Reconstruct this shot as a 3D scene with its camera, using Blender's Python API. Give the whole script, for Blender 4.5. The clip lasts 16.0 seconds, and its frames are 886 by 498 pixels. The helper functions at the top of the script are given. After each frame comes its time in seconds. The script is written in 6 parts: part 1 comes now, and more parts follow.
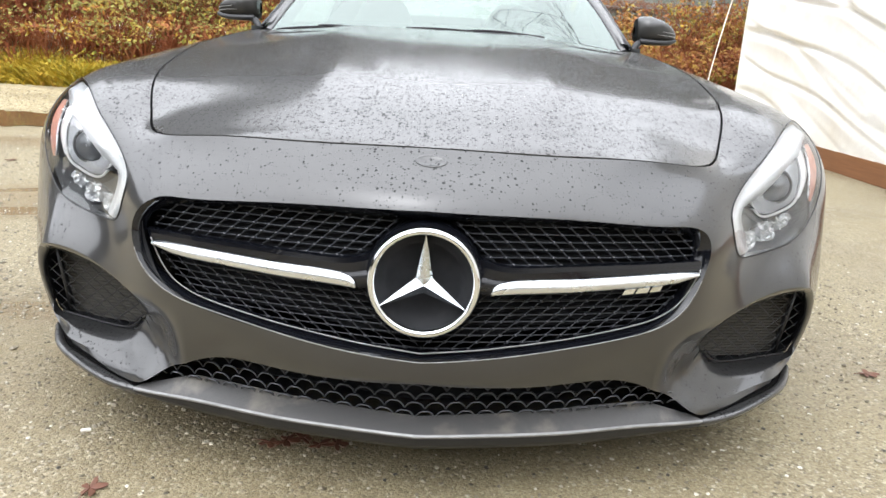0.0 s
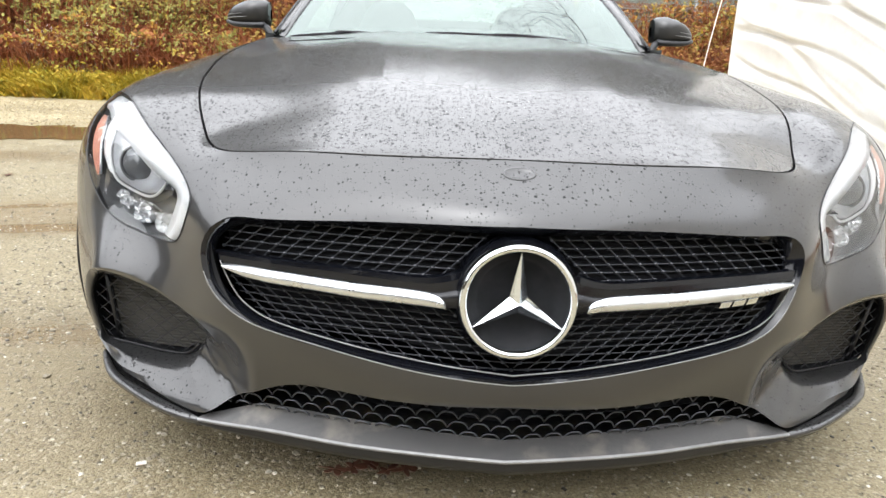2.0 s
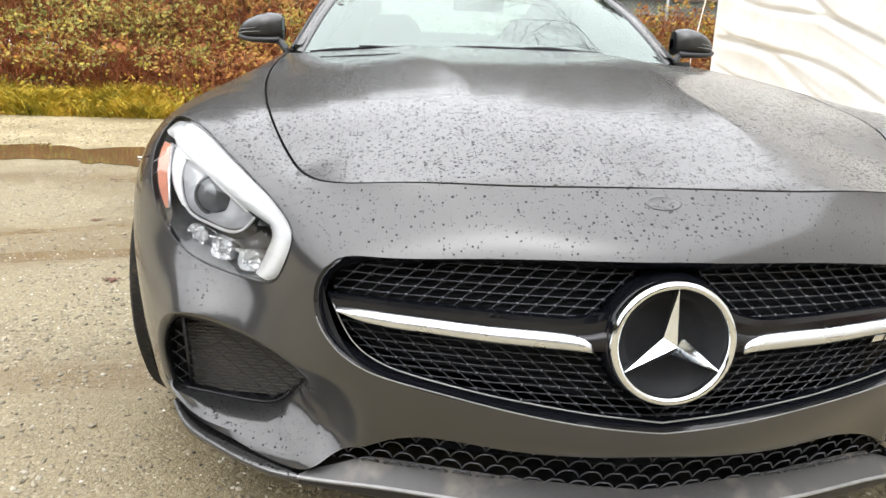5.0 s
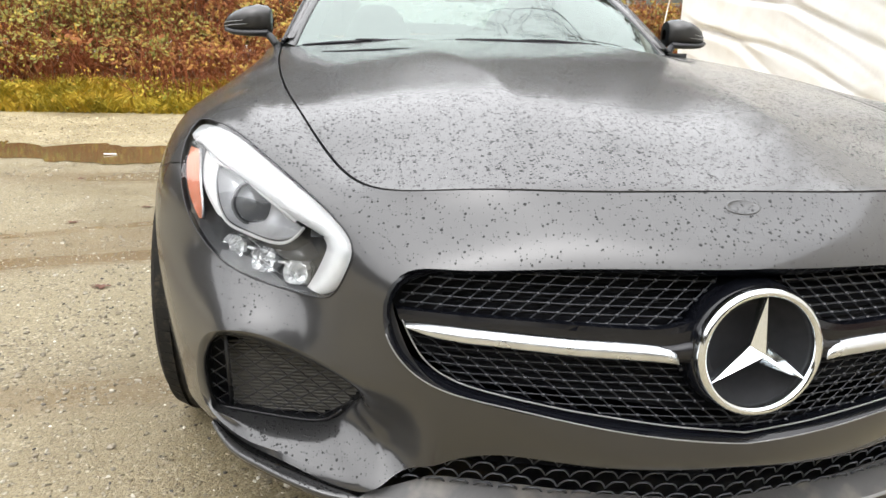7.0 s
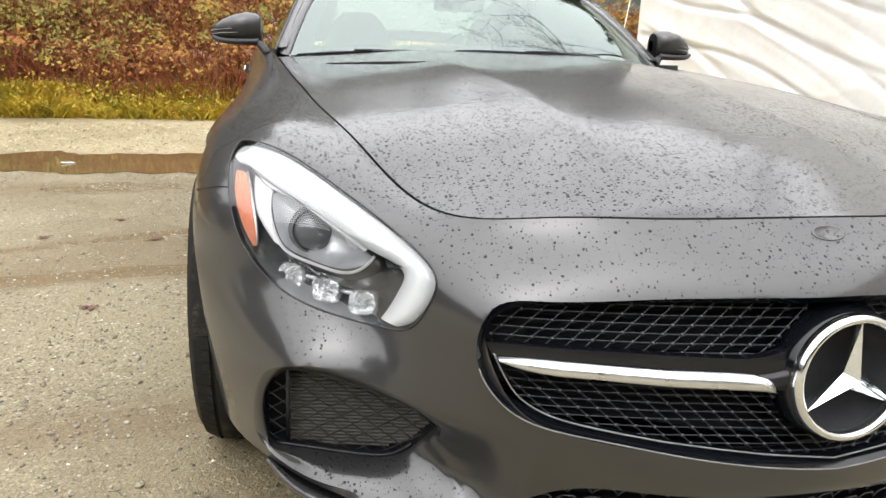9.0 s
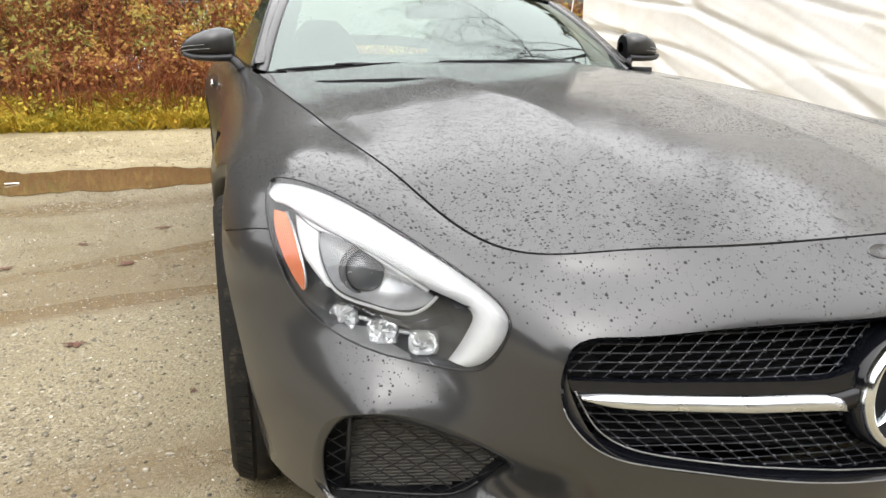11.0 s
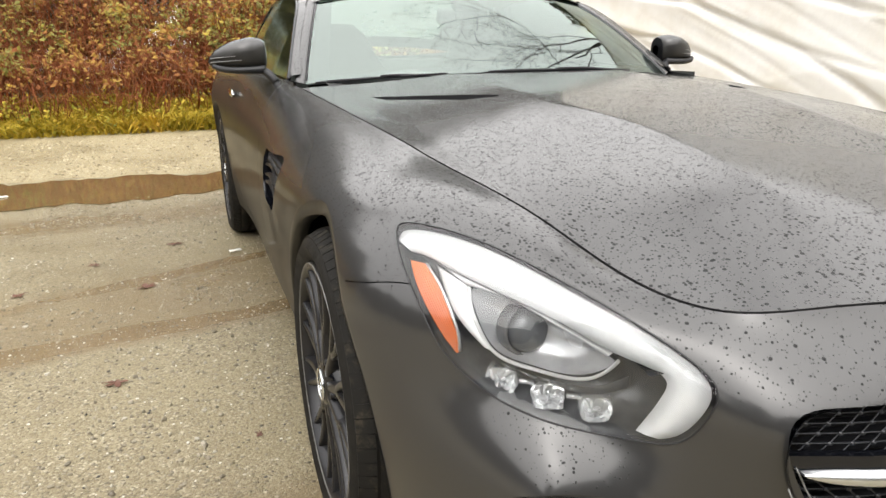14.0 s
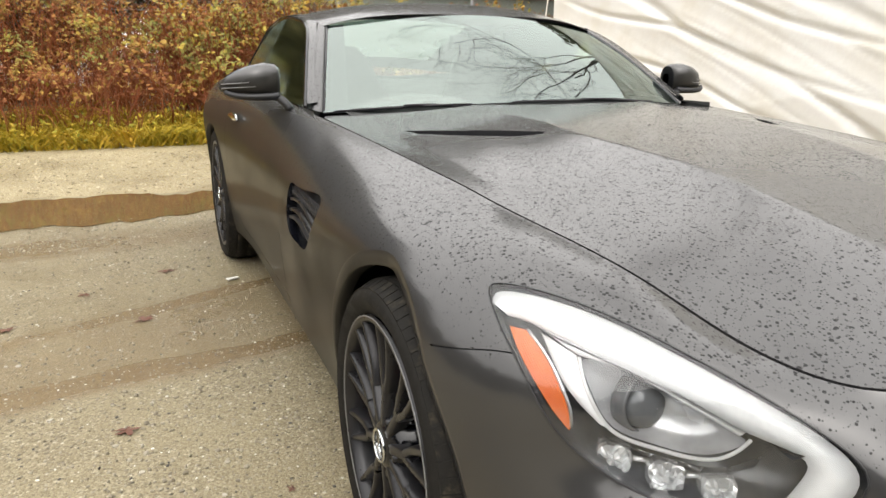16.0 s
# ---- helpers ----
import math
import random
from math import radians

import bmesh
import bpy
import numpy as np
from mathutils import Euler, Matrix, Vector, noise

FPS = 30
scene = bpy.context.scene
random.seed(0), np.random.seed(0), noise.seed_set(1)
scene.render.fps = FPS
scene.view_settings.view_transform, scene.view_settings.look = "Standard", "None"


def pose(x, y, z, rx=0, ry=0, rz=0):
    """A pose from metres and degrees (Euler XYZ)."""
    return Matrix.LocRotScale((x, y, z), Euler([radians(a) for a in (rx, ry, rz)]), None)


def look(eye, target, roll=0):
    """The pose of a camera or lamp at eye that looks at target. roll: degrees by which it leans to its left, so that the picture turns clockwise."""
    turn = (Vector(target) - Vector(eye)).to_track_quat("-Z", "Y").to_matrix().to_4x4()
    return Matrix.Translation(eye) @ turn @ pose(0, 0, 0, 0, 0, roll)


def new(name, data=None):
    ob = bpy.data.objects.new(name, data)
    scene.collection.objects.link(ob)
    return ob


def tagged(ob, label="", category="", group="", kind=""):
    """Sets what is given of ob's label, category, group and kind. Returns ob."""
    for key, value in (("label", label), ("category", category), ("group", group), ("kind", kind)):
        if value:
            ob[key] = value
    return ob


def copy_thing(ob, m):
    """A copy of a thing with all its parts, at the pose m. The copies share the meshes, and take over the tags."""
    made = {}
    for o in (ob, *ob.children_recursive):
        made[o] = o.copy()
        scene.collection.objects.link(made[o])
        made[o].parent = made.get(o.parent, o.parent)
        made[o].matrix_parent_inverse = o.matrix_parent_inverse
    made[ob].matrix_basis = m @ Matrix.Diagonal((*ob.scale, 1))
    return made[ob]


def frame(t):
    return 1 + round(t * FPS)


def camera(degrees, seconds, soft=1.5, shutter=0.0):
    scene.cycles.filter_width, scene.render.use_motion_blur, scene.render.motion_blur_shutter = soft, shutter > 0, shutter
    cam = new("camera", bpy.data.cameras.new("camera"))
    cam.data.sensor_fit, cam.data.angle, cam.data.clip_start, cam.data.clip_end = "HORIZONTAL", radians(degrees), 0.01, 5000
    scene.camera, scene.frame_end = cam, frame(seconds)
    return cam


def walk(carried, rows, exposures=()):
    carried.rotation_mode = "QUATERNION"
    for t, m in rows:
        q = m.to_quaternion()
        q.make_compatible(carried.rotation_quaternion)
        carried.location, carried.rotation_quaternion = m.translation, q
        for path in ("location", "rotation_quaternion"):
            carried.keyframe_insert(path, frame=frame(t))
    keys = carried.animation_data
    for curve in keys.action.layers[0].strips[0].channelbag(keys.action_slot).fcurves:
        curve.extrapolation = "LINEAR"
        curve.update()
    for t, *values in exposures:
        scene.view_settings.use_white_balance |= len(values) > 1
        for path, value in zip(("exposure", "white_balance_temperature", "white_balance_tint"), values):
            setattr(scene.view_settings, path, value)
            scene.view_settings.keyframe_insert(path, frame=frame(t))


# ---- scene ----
cam = camera(63.8, 16.0)
PATH = [
    (0, (0.021, -1.096, 0.824), (0.033, 0.828, 0.276), 3.5),
    (0.5, (-0.023, -1.084, 0.823), (-0.003, 0.836, 0.264), 3.2),
    (1, (-0.068, -1.07, 0.824), (-0.041, 0.849, 0.26), 3.0),
    (1.5, (-0.112, -1.052, 0.824), (-0.062, 0.87, 0.275), 2.8),
    (2, (-0.156, -1.034, 0.823), (-0.09, 0.891, 0.285), 2.5),
    (2.5, (-0.202, -1.013, 0.824), (-0.133, 0.915, 0.296), 2.1),
    (3, (-0.25, -0.993, 0.826), (-0.16, 0.941, 0.326), 1.8),
    (3.5, (-0.292, -0.975, 0.823), (-0.187, 0.961, 0.332), 1.8),
    (4, (-0.333, -0.955, 0.824), (-0.209, 0.98, 0.333), 1.9),
    (6.5, (-0.529, -0.859, 0.838), (-0.286, 1.052, 0.3), 1.7),
    (7, (-0.571, -0.84, 0.841), (-0.292, 1.067, 0.307), 1.6),
    (7.5, (-0.618, -0.821, 0.847), (-0.302, 1.081, 0.317), 1.9),
    (8, (-0.665, -0.803, 0.852), (-0.307, 1.096, 0.334), 2.0),
    (8.5, (-0.713, -0.783, 0.855), (-0.323, 1.109, 0.34), 2.0),
    (9, (-0.763, -0.763, 0.865), (-0.338, 1.12, 0.342), 2.0),
    (11.5, (-0.968, -0.654, 0.93), (-0.371, 1.176, 0.387), -0.1),
    (12, (-1.005, -0.618, 0.936), (-0.402, 1.206, 0.38), -0.2),
    (12.5, (-1.044, -0.581, 0.947), (-0.425, 1.238, 0.389), -0.3),
    (13, (-1.083, -0.542, 0.957), (-0.451, 1.273, 0.403), -0.3),
    (13.5, (-1.122, -0.5, 0.966), (-0.482, 1.309, 0.403), -0.4),
    (14, (-1.163, -0.463, 0.982), (-0.505, 1.341, 0.424), -0.5),
    (14.5, (-1.2, -0.42, 0.995), (-0.538, 1.385, 0.445), -0.6),
    (15, (-1.242, -0.378, 1.006), (-0.55, 1.418, 0.463), -0.0),
    (15.5, (-1.277, -0.338, 1.018), (-0.547, 1.444, 0.479), 0.3),
    (16, (-1.314, -0.3, 1.033), (-0.557, 1.475, 0.508), 0.4),
]
EXPOSURES = [(0, 0.50, 6220, 10), (3.5, 0.46, 6400, 10), (7, 0.34, 6450, 10), (9, 0.25, 6480, 10), (12.5, 0.20, 6640, 10), (16, 0.07, 6800, 10)]
walk(cam, [(t, look(eye, target, roll)) for t, eye, target, roll in PATH], EXPOSURES)

# ---- world and light: an overcast sky ----
SUN_EL, SUN_AZ = 52.0, 200.0
world = bpy.data.worlds.new("overcast_sky")
scene.world = world
world.use_nodes = True
wn = world.node_tree.nodes
sky = wn.new("ShaderNodeTexSky")
sky.sky_type, sky.sun_disc = "NISHITA", False
sky.sun_elevation, sky.sun_rotation = radians(SUN_EL), radians(SUN_AZ)
sky.air_density, sky.dust_density, sky.ozone_density = 1.0, 6.0, 1.0
grey = wn.new("ShaderNodeHueSaturation")
grey.inputs["Saturation"].default_value = 0.12
world.node_tree.links.new(sky.outputs[0], grey.inputs["Color"])
cloud = wn.new("ShaderNodeMix")
cloud.data_type = "RGBA"
cloud.inputs[0].default_value = 0.75
# cloud cover, twice as bright overhead as at the horizon
up = wn.new("ShaderNodeSeparateXYZ")
world.node_tree.links.new(wn.new("ShaderNodeTexCoord").outputs["Generated"], up.inputs[0])
veil = wn.new("ShaderNodeValToRGB")
veil.color_ramp.elements[0].color, veil.color_ramp.elements[1].color = (5.4, 5.4, 5.5, 1), (11.4, 11.4, 11.5, 1)
world.node_tree.links.new(up.outputs["Z"], veil.inputs[0])
world.node_tree.links.new(veil.outputs[0], cloud.inputs[7])
world.node_tree.links.new(grey.outputs[0], cloud.inputs[6])
world.node_tree.links.new(cloud.outputs[2], wn["Background"].inputs["Color"])
wn["Background"].inputs["Strength"].default_value = 0.30
sun = new("sun", bpy.data.lights.new("sun", "SUN"))
sun.data.energy, sun.data.angle, sun.data.color = 0.9, radians(110), (1.0, 0.97, 0.93)
sun.matrix_world = look((4 * math.sin(radians(SUN_AZ)), 4 * math.cos(radians(SUN_AZ)), 4 * math.tan(radians(SUN_EL))), (0, 0, 0))


# ---- materials ----
class Nodes:
    """A small helper to write node materials."""

    def __init__(self, name, rough=0.5, metal=0.0):
        self.mat = bpy.data.materials.new(name)
        self.mat.use_nodes = True
        self.tree = self.mat.node_tree
        self.bsdf = self.tree.nodes["Principled BSDF"]
        self.bsdf.inputs["Roughness"].default_value, self.bsdf.inputs["Metallic"].default_value = rough, metal
        self.where = self.tree.nodes.new("ShaderNodeTexCoord").outputs["Object"]

    def add(self, kind, **inputs):
        node = self.tree.nodes.new("ShaderNode" + kind)
        for key, value in inputs.items():
            self.put(node.inputs[key.replace("_", " ")], value)
        return node

    def put(self, socket, value):
        if isinstance(value, bpy.types.NodeSocket):
            self.tree.links.new(value, socket)
        else:
            socket.default_value = value

    def noise(self, scale, detail=4.0, rough=0.55, where=None):
        n = self.add("TexNoise", Scale=scale, Detail=detail, Roughness=rough)
        self.put(n.inputs["Vector"], where or self.where)
        return n.outputs["Fac"]

    def ramp(self, fac, *stops):
        r = self.tree.nodes.new("ShaderNodeValToRGB")
        while len(r.color_ramp.elements) < len(stops):
            r.color_ramp.elements.new(0.5)
        for e, (at, c) in zip(r.color_ramp.elements, stops):
            e.position, e.color = at, (c, c, c, 1) if isinstance(c, (int, float)) else (*c, 1)
        self.put(r.inputs["Fac"], fac)
        return r.outputs["Color"]

    def math(self, op, a, b=0.0):
        m = self.tree.nodes.new("ShaderNodeMath")
        m.operation = op
        self.put(m.inputs[0], a), self.put(m.inputs[1], b)
        return m.outputs[0]

    def mix(self, fac, a, b, blend="MIX"):
        m = self.tree.nodes.new("ShaderNodeMix")
        m.data_type, m.blend_type = "RGBA", blend
        self.put(m.inputs[0], fac)
        for sock, c in ((m.inputs[6], a), (m.inputs[7], b)):
            self.put(sock, (*c, 1) if isinstance(c, tuple) else c)
        return m.outputs[2]

    def bump(self, height, strength, distance):
        b = self.add("Bump", Strength=strength, Distance=distance)
        self.put(b.inputs["Height"], height)
        self.put(self.bsdf.inputs["Normal"], b.outputs[0])
        return b

    def set(self, **inputs):
        for key, value in inputs.items():
            self.put(self.bsdf.inputs[key.replace("_", " ")], (*value, 1) if isinstance(value, tuple) and len(value) == 3 else value)
        return self.mat


def drops(n, scale, size):
    """A mask of scattered raindrops of uneven size, on faces that look up."""
    v = n.add("TexVoronoi", Scale=scale, Randomness=1.0)
    warp = n.add("TexNoise", Scale=scale * 1.7, Detail=1.0)
    n.put(warp.inputs["Vector"], n.where)
    shift = n.tree.nodes.new("ShaderNodeVectorMath")
    shift.operation = "MULTIPLY_ADD"
    n.put(shift.inputs[0], warp.outputs["Color"])
    shift.inputs[1].default_value = (0.14 / scale,) * 3
    n.put(shift.inputs[2], n.where)
    n.put(v.inputs["Vector"], shift.outputs[0])
    chance = n.add("SeparateColor")
    n.put(chance.inputs[0], v.outputs["Color"])
    radius = n.math("MULTIPLY", n.math("POWER", chance.outputs[0], 2.0), size)
    up = n.add("SeparateXYZ")
    n.put(up.inputs[0], n.add("NewGeometry").outputs["Normal"])
    facing = n.ramp(up.outputs["Z"], (0.30, 0.0), (0.44, 0.55), (0.75, 0.72), (0.92, 1.0))
    inside = n.math("SUBTRACT", n.math("MULTIPLY", radius, facing), v.outputs["Distance"])
    return n.ramp(inside, (0.0, 0.0), (0.07, 1.0))


def paint_material():
    """Satin dark grey paint under a matte clear coat, dusty, spotted with rain, sides darkened."""
    n = Nodes("satin_grey_paint", 0.5, 0.25)
    wet = n.math("MAXIMUM", n.math("MAXIMUM", drops(n, 145, 0.51), drops(n, 84, 0.36)), n.math("MULTIPLY", drops(n, 240, 0.52), 0.8))
    patch = n.noise(2.3, 5)
    flake = n.noise(900, 1)
    base = n.mix(n.ramp(patch, (0.35, 0.0), (0.7, 1.0)), (0.014, 0.0143, 0.0155), (0.020, 0.0200, 0.0205))
    base = n.mix(n.math("MULTIPLY", flake, 0.15), base, (0.032, 0.032, 0.032))
    base = n.mix(n.math("MULTIPLY", wet, 0.8), base, (0.007, 0.007, 0.0075))
    smear = n.ramp(n.noise(9, 6), (0.3, 0.115), (0.75, 0.155))
    b = n.bump(n.math("ADD", n.math("MULTIPLY", wet, 1.0), n.math("MULTIPLY", n.noise(60, 4), 0.04)), 0.5, 0.0014)
    n.put(n.bsdf.inputs["Coat Normal"], b.outputs[0])
    # road film, plus a darkening of side faces put into coat and gloss
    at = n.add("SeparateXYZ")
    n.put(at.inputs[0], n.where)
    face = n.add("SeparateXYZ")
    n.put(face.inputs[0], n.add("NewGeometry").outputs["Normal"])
    film_dim = n.math("MULTIPLY", n.ramp(face.outputs["Z"], (0.25, 1.0), (0.55, 0.0)), n.ramp(at.outputs["Y"], (0.50, 0.0), (1.2, 1.0)))
    film_dim = n.math("MULTIPLY", film_dim, n.ramp(n.noise(5, 6, 0.6), (0.3, 0.55), (0.7, 1.0)))
    base = n.mix(film_dim, base, (0.017, 0.0155, 0.013))
    gloss = n.mix(wet, (1.0, 1.0, 1.0), (0.30, 0.30, 0.30))
    return n.set(Base_Color=base, Specular_IOR_Level=n.mix(film_dim, n.mix(wet, (0.5, 0.5, 0.5), (0.10, 0.10, 0.10)), (0.12, 0.12, 0.12)), Coat_Weight=n.mix(film_dim, gloss, (0.05, 0.05, 0.05)), Metallic=n.math("MULTIPLY", n.math("SUBTRACT", 1.0, film_dim), 0.25), Coat_IOR=1.62, Coat_Roughness=n.mix(wet, smear, (0.08, 0.08, 0.08)))


def plain(name, colour, rough, metal=0.0, grain=0.06, scale=40, bump=0.0):
    n = Nodes(name, rough, metal)
    a, b = (tuple(max(0, c * (1 + s * grain)) for c in colour) for s in (-2, 2))
    fac = n.noise(scale, 5)
    if bump:
        n.bump(n.noise(scale * 4, 4), bump, 0.002)
    rr = n.ramp(n.noise(scale * 0.4, 4), (0.3, max(0.02, rough * 0.85)), (0.7, min(1, rough * 1.15)))
    return n.set(Base_Color=n.mix(fac, a, b), Roughness=rr)


def wet_glass(name, colour, ior=1.6, tint=(1.0, 1.0, 1.0)):
    """Window glass with rain on it: thin sheet, mostly clear, with a mirror-like coat."""
    n = Nodes(name, 0.03)
    clear = n.add("BsdfTransparent", Color=(*colour, 1))
    gloss = n.add("BsdfGlossy", Roughness=0.02, Color=(*tint, 1))
    rain = drops(n, 90, 0.30)
    b = n.add("Bump", Strength=0.25, Distance=0.001)
    n.put(b.inputs["Height"], rain)
    n.put(gloss.inputs["Normal"], b.outputs[0])
    fres = n.add("Fresnel", IOR=ior)
    mix = n.add("MixShader")
    n.put(mix.inputs[0], fres.outputs[0]), n.put(mix.inputs[1], clear.outputs[0]), n.put(mix.inputs[2], gloss.outputs[0])
    n.put(n.tree.nodes["Material Output"].inputs["Surface"], mix.outputs[0])
    return n.mat


def carbon_material():
    n = Nodes("carbon_weave", 0.4)
    w1, w2 = n.add("TexWave", Scale=180.0), n.add("TexWave", Scale=180.0)
    w1.bands_direction, w2.bands_direction = "X", "Y"
    n.put(w1.inputs["Vector"], n.where), n.put(w2.inputs["Vector"], n.where)
    weave = n.mix(w1.outputs["Fac"], (0.03, 0.03, 0.032), (0.085, 0.082, 0.08))
    weave = n.mix(n.math("MULTIPLY", w2.outputs["Fac"], 0.5), weave, (0.03, 0.03, 0.03))
    dirt = n.ramp(n.noise(14, 6), (0.52, 0.0), (0.75, 0.7))
    return n.set(Base_Color=n.mix(dirt, weave, (0.2, 0.18, 0.15)), Roughness=0.42)


def ground_material():
    """Wet sand and crushed stone, with muddy wheel tracks and damp stains."""
    n = Nodes("wet_gravel", 0.55)
    cell = n.add("TexVoronoi", Scale=150.0)
    n.put(cell.inputs["Vector"], n.where)
    cell2 = n.add("TexVoronoi", Scale=46.0)
    n.put(cell2.inputs["Vector"], n.where)
    stone, big = n.add("SeparateColor"), n.add("SeparateColor")
    n.put(stone.inputs[0], cell.outputs["Color"]), n.put(big.inputs[0], cell2.outputs["Color"])
    base = n.ramp(stone.outputs[0], (0.0, (0.03, 0.025, 0.018)), (0.14, (0.10, 0.085, 0.055)), (0.3, (0.19, 0.165, 0.11)), (0.75, (0.29, 0.26, 0.185)), (0.93, (0.42, 0.39, 0.31)), (1.0, (0.66, 0.63, 0.56)))
    fine = n.ramp(n.noise(170, 6, 0.8), (0.36, (0.10, 0.083, 0.048)), (0.48, (0.215, 0.185, 0.118)), (0.56, (0.29, 0.255, 0.17)), (0.68, (0.46, 0.42, 0.31)))
    base = n.mix(n.ramp(n.noise(1.7, 5, 0.62), (0.35, 0.12), (0.65, 0.7)), fine, base)
    pebble = n.math("MULTIPLY", n.ramp(cell2.outputs["Distance"], (0.16, 1.0), (0.3, 0.0)), n.ramp(big.outputs[1], (0.55, 0.0), (0.60, 1.0)))
    base = n.mix(pebble, base, n.ramp(big.outputs[0], (0.0, (0.04, 0.036, 0.03)), (0.3, (0.15, 0.13, 0.095)), (0.65, (0.30, 0.27, 0.21)), (1.0, (0.60, 0.57, 0.50))))
    split = n.add("SeparateXYZ")
    n.put(split.inputs[0], n.where)
    warp = n.math("MULTIPLY", n.math("SUBTRACT", n.noise(1.6, 5), 0.5), 0.22)
    tracks = None
    for slope, at, wide, much in ((0.22, 2.42, 0.14, 1.0), (0.42, 3.30, 0.10, 0.9), (0.30, 2.84, 0.50, 0.5), (0.05, 4.1, 0.3, 0.6), (0.10, 1.0, 0.14, 0.5)):
        line = n.math("ADD", n.math("SUBTRACT", split.outputs["Y"], n.math("MULTIPLY", split.outputs["X"], slope)), warp)
        band = n.ramp(n.math("ABSOLUTE", n.math("SUBTRACT", line, at)), (wide * 0.35, much), (wide, 0.0))
        tracks = band if tracks is None else n.math("MAXIMUM", tracks, band)
    side = n.math("MULTIPLY", n.math("LESS_THAN", split.outputs["X"], -0.6), 1.0)
    mud = n.math("MULTIPLY", n.math("MULTIPLY", tracks, n.ramp(n.noise(2.2, 5), (0.3, 0.55), (0.6, 1.0))), side)
    base = n.mix(n.math("MULTIPLY", mud, 0.97), base, n.ramp(n.noise(30, 5, 0.7), (0.3, (0.115, 0.076, 0.036)), (0.7, (0.20, 0.14, 0.075))))
    edge = n.math("ADD", split.outputs["Y"], n.math("MULTIPLY", n.math("SUBTRACT", n.noise(1.4, 5), 0.5), 0.9))
    verge = n.math("MULTIPLY", n.math("GREATER_THAN", edge, 5.55), n.math("LESS_THAN", edge, 8.7))
    base = n.mix(n.math("MULTIPLY", verge, 0.55), base, n.ramp(n.noise(70, 5, 0.75), (0.32, (0.14, 0.11, 0.06)), (0.5, (0.42, 0.36, 0.23)), (0.68, (0.66, 0.59, 0.43))))
    soil = n.math("GREATER_THAN", edge, 8.7)
    base = n.mix(n.math("MULTIPLY", soil, 0.85), base, n.ramp(n.noise(25, 5), (0.3, (0.045, 0.03, 0.018)), (0.7, (0.13, 0.085, 0.04))))
    damp = n.ramp(n.noise(0.9, 6, 0.65), (0.42, 0.0), (0.60, 1.0))
    base = n.mix(n.math("MULTIPLY", damp, 0.38), base, (0.14, 0.108, 0.062))
    base = n.mix(1.0, base, (1.0, 0.965, 0.87), "MULTIPLY")
    height = n.math("ADD", n.math("MULTIPLY", cell.outputs["Distance"], -0.35), n.math("MULTIPLY", pebble, 0.8))
    height = n.math("MULTIPLY", height, n.ramp(mud, (0.0, 1.0), (1.0, 0.25)))
    height = n.math("ADD", height, n.math("MULTIPLY", n.noise(260, 4), 0.5))
    n.bump(height, 0.85, 0.006)
    rough = n.ramp(mud, (0.0, 0.6), (1.0, 0.13))
    return n.set(Base_Color=base, Roughness=n.mix(n.math("MULTIPLY", damp, 0.75), rough, (0.22, 0.22, 0.22)))


def leaf_material(name, *stops, patch=2.4, blend=0.55):
    n = Nodes(name, 0.5)
    pick = n.add("NewGeometry").outputs["Random Per Island"]
    drift = n.ramp(n.noise(patch, 3), (0.3, 0.0), (0.7, 1.0))
    base = n.ramp(n.math("ADD", n.math("MULTIPLY", pick, 1 - blend), n.math("MULTIPLY", drift, blend)), *stops)
    base = n.mix(n.math("MULTIPLY", n.noise(45, 4), 0.5), base, (0.09, 0.06, 0.03))
    base = n.mix(1.0, base, (1.04, 0.98, 0.88), "MULTIPLY")
    return n.set(Base_Color=base, Specular_IOR_Level=0.12)


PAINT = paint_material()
BLACK = plain("black_plastic", (0.008, 0.0085, 0.0105), 0.42, bump=0.15)
GLOSS = plain("gloss_black", (0.004, 0.0045, 0.0065), 0.10, grain=0.02)
# near-black, so the shade deep in openings sits in the colour
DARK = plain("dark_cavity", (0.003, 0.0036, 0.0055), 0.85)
MESH = plain("grille_black", (0.022, 0.022, 0.024), 0.22, 0.2)
CHROME = plain("chrome", (0.80, 0.83, 0.85), 0.12, 1.0, grain=0.02)
SATIN = plain("satin_silver", (0.74, 0.77, 0.80), 0.28, 1.0, grain=0.03)
RUBBER = plain("tyre_rubber", (0.010, 0.0093, 0.008), 0.75, bump=0.3, scale=60)
DIRT = Nodes("tyre_rubber_muddy", 0.8)
DIRT.bump(DIRT.noise(240, 4), 0.4, 0.002)
DIRT = DIRT.set(Base_Color=DIRT.mix(DIRT.ramp(DIRT.noise(38, 5, 0.7), (0.52, 0.0), (0.74, 1.0)), (0.010, 0.0093, 0.008), (0.05, 0.042, 0.028)), Specular_IOR_Level=0.2)
RUBBER.node_tree.nodes["Principled BSDF"].inputs["Specular IOR Level"].default_value = 0.2
RIM = plain("black_rim", (0.020, 0.020, 0.022), 0.3, 0.4)
DISC = plain("brake_disc", (0.32, 0.31, 0.3), 0.35, 1.0)
RED = plain("red_caliper", (0.55, 0.015, 0.02), 0.35)
AMBER = plain("amber_reflector", (0.78, 0.16, 0.004), 0.4, scale=90, bump=0.4)
CARBON = carbon_material()
LAMP_GLASS = wet_glass("headlamp_cover", (0.97, 0.98, 0.98), 1.6)
SCREEN = wet_glass("windscreen_glass", (0.74, 0.90, 0.83), 2.6, (0.88, 1.0, 0.95))
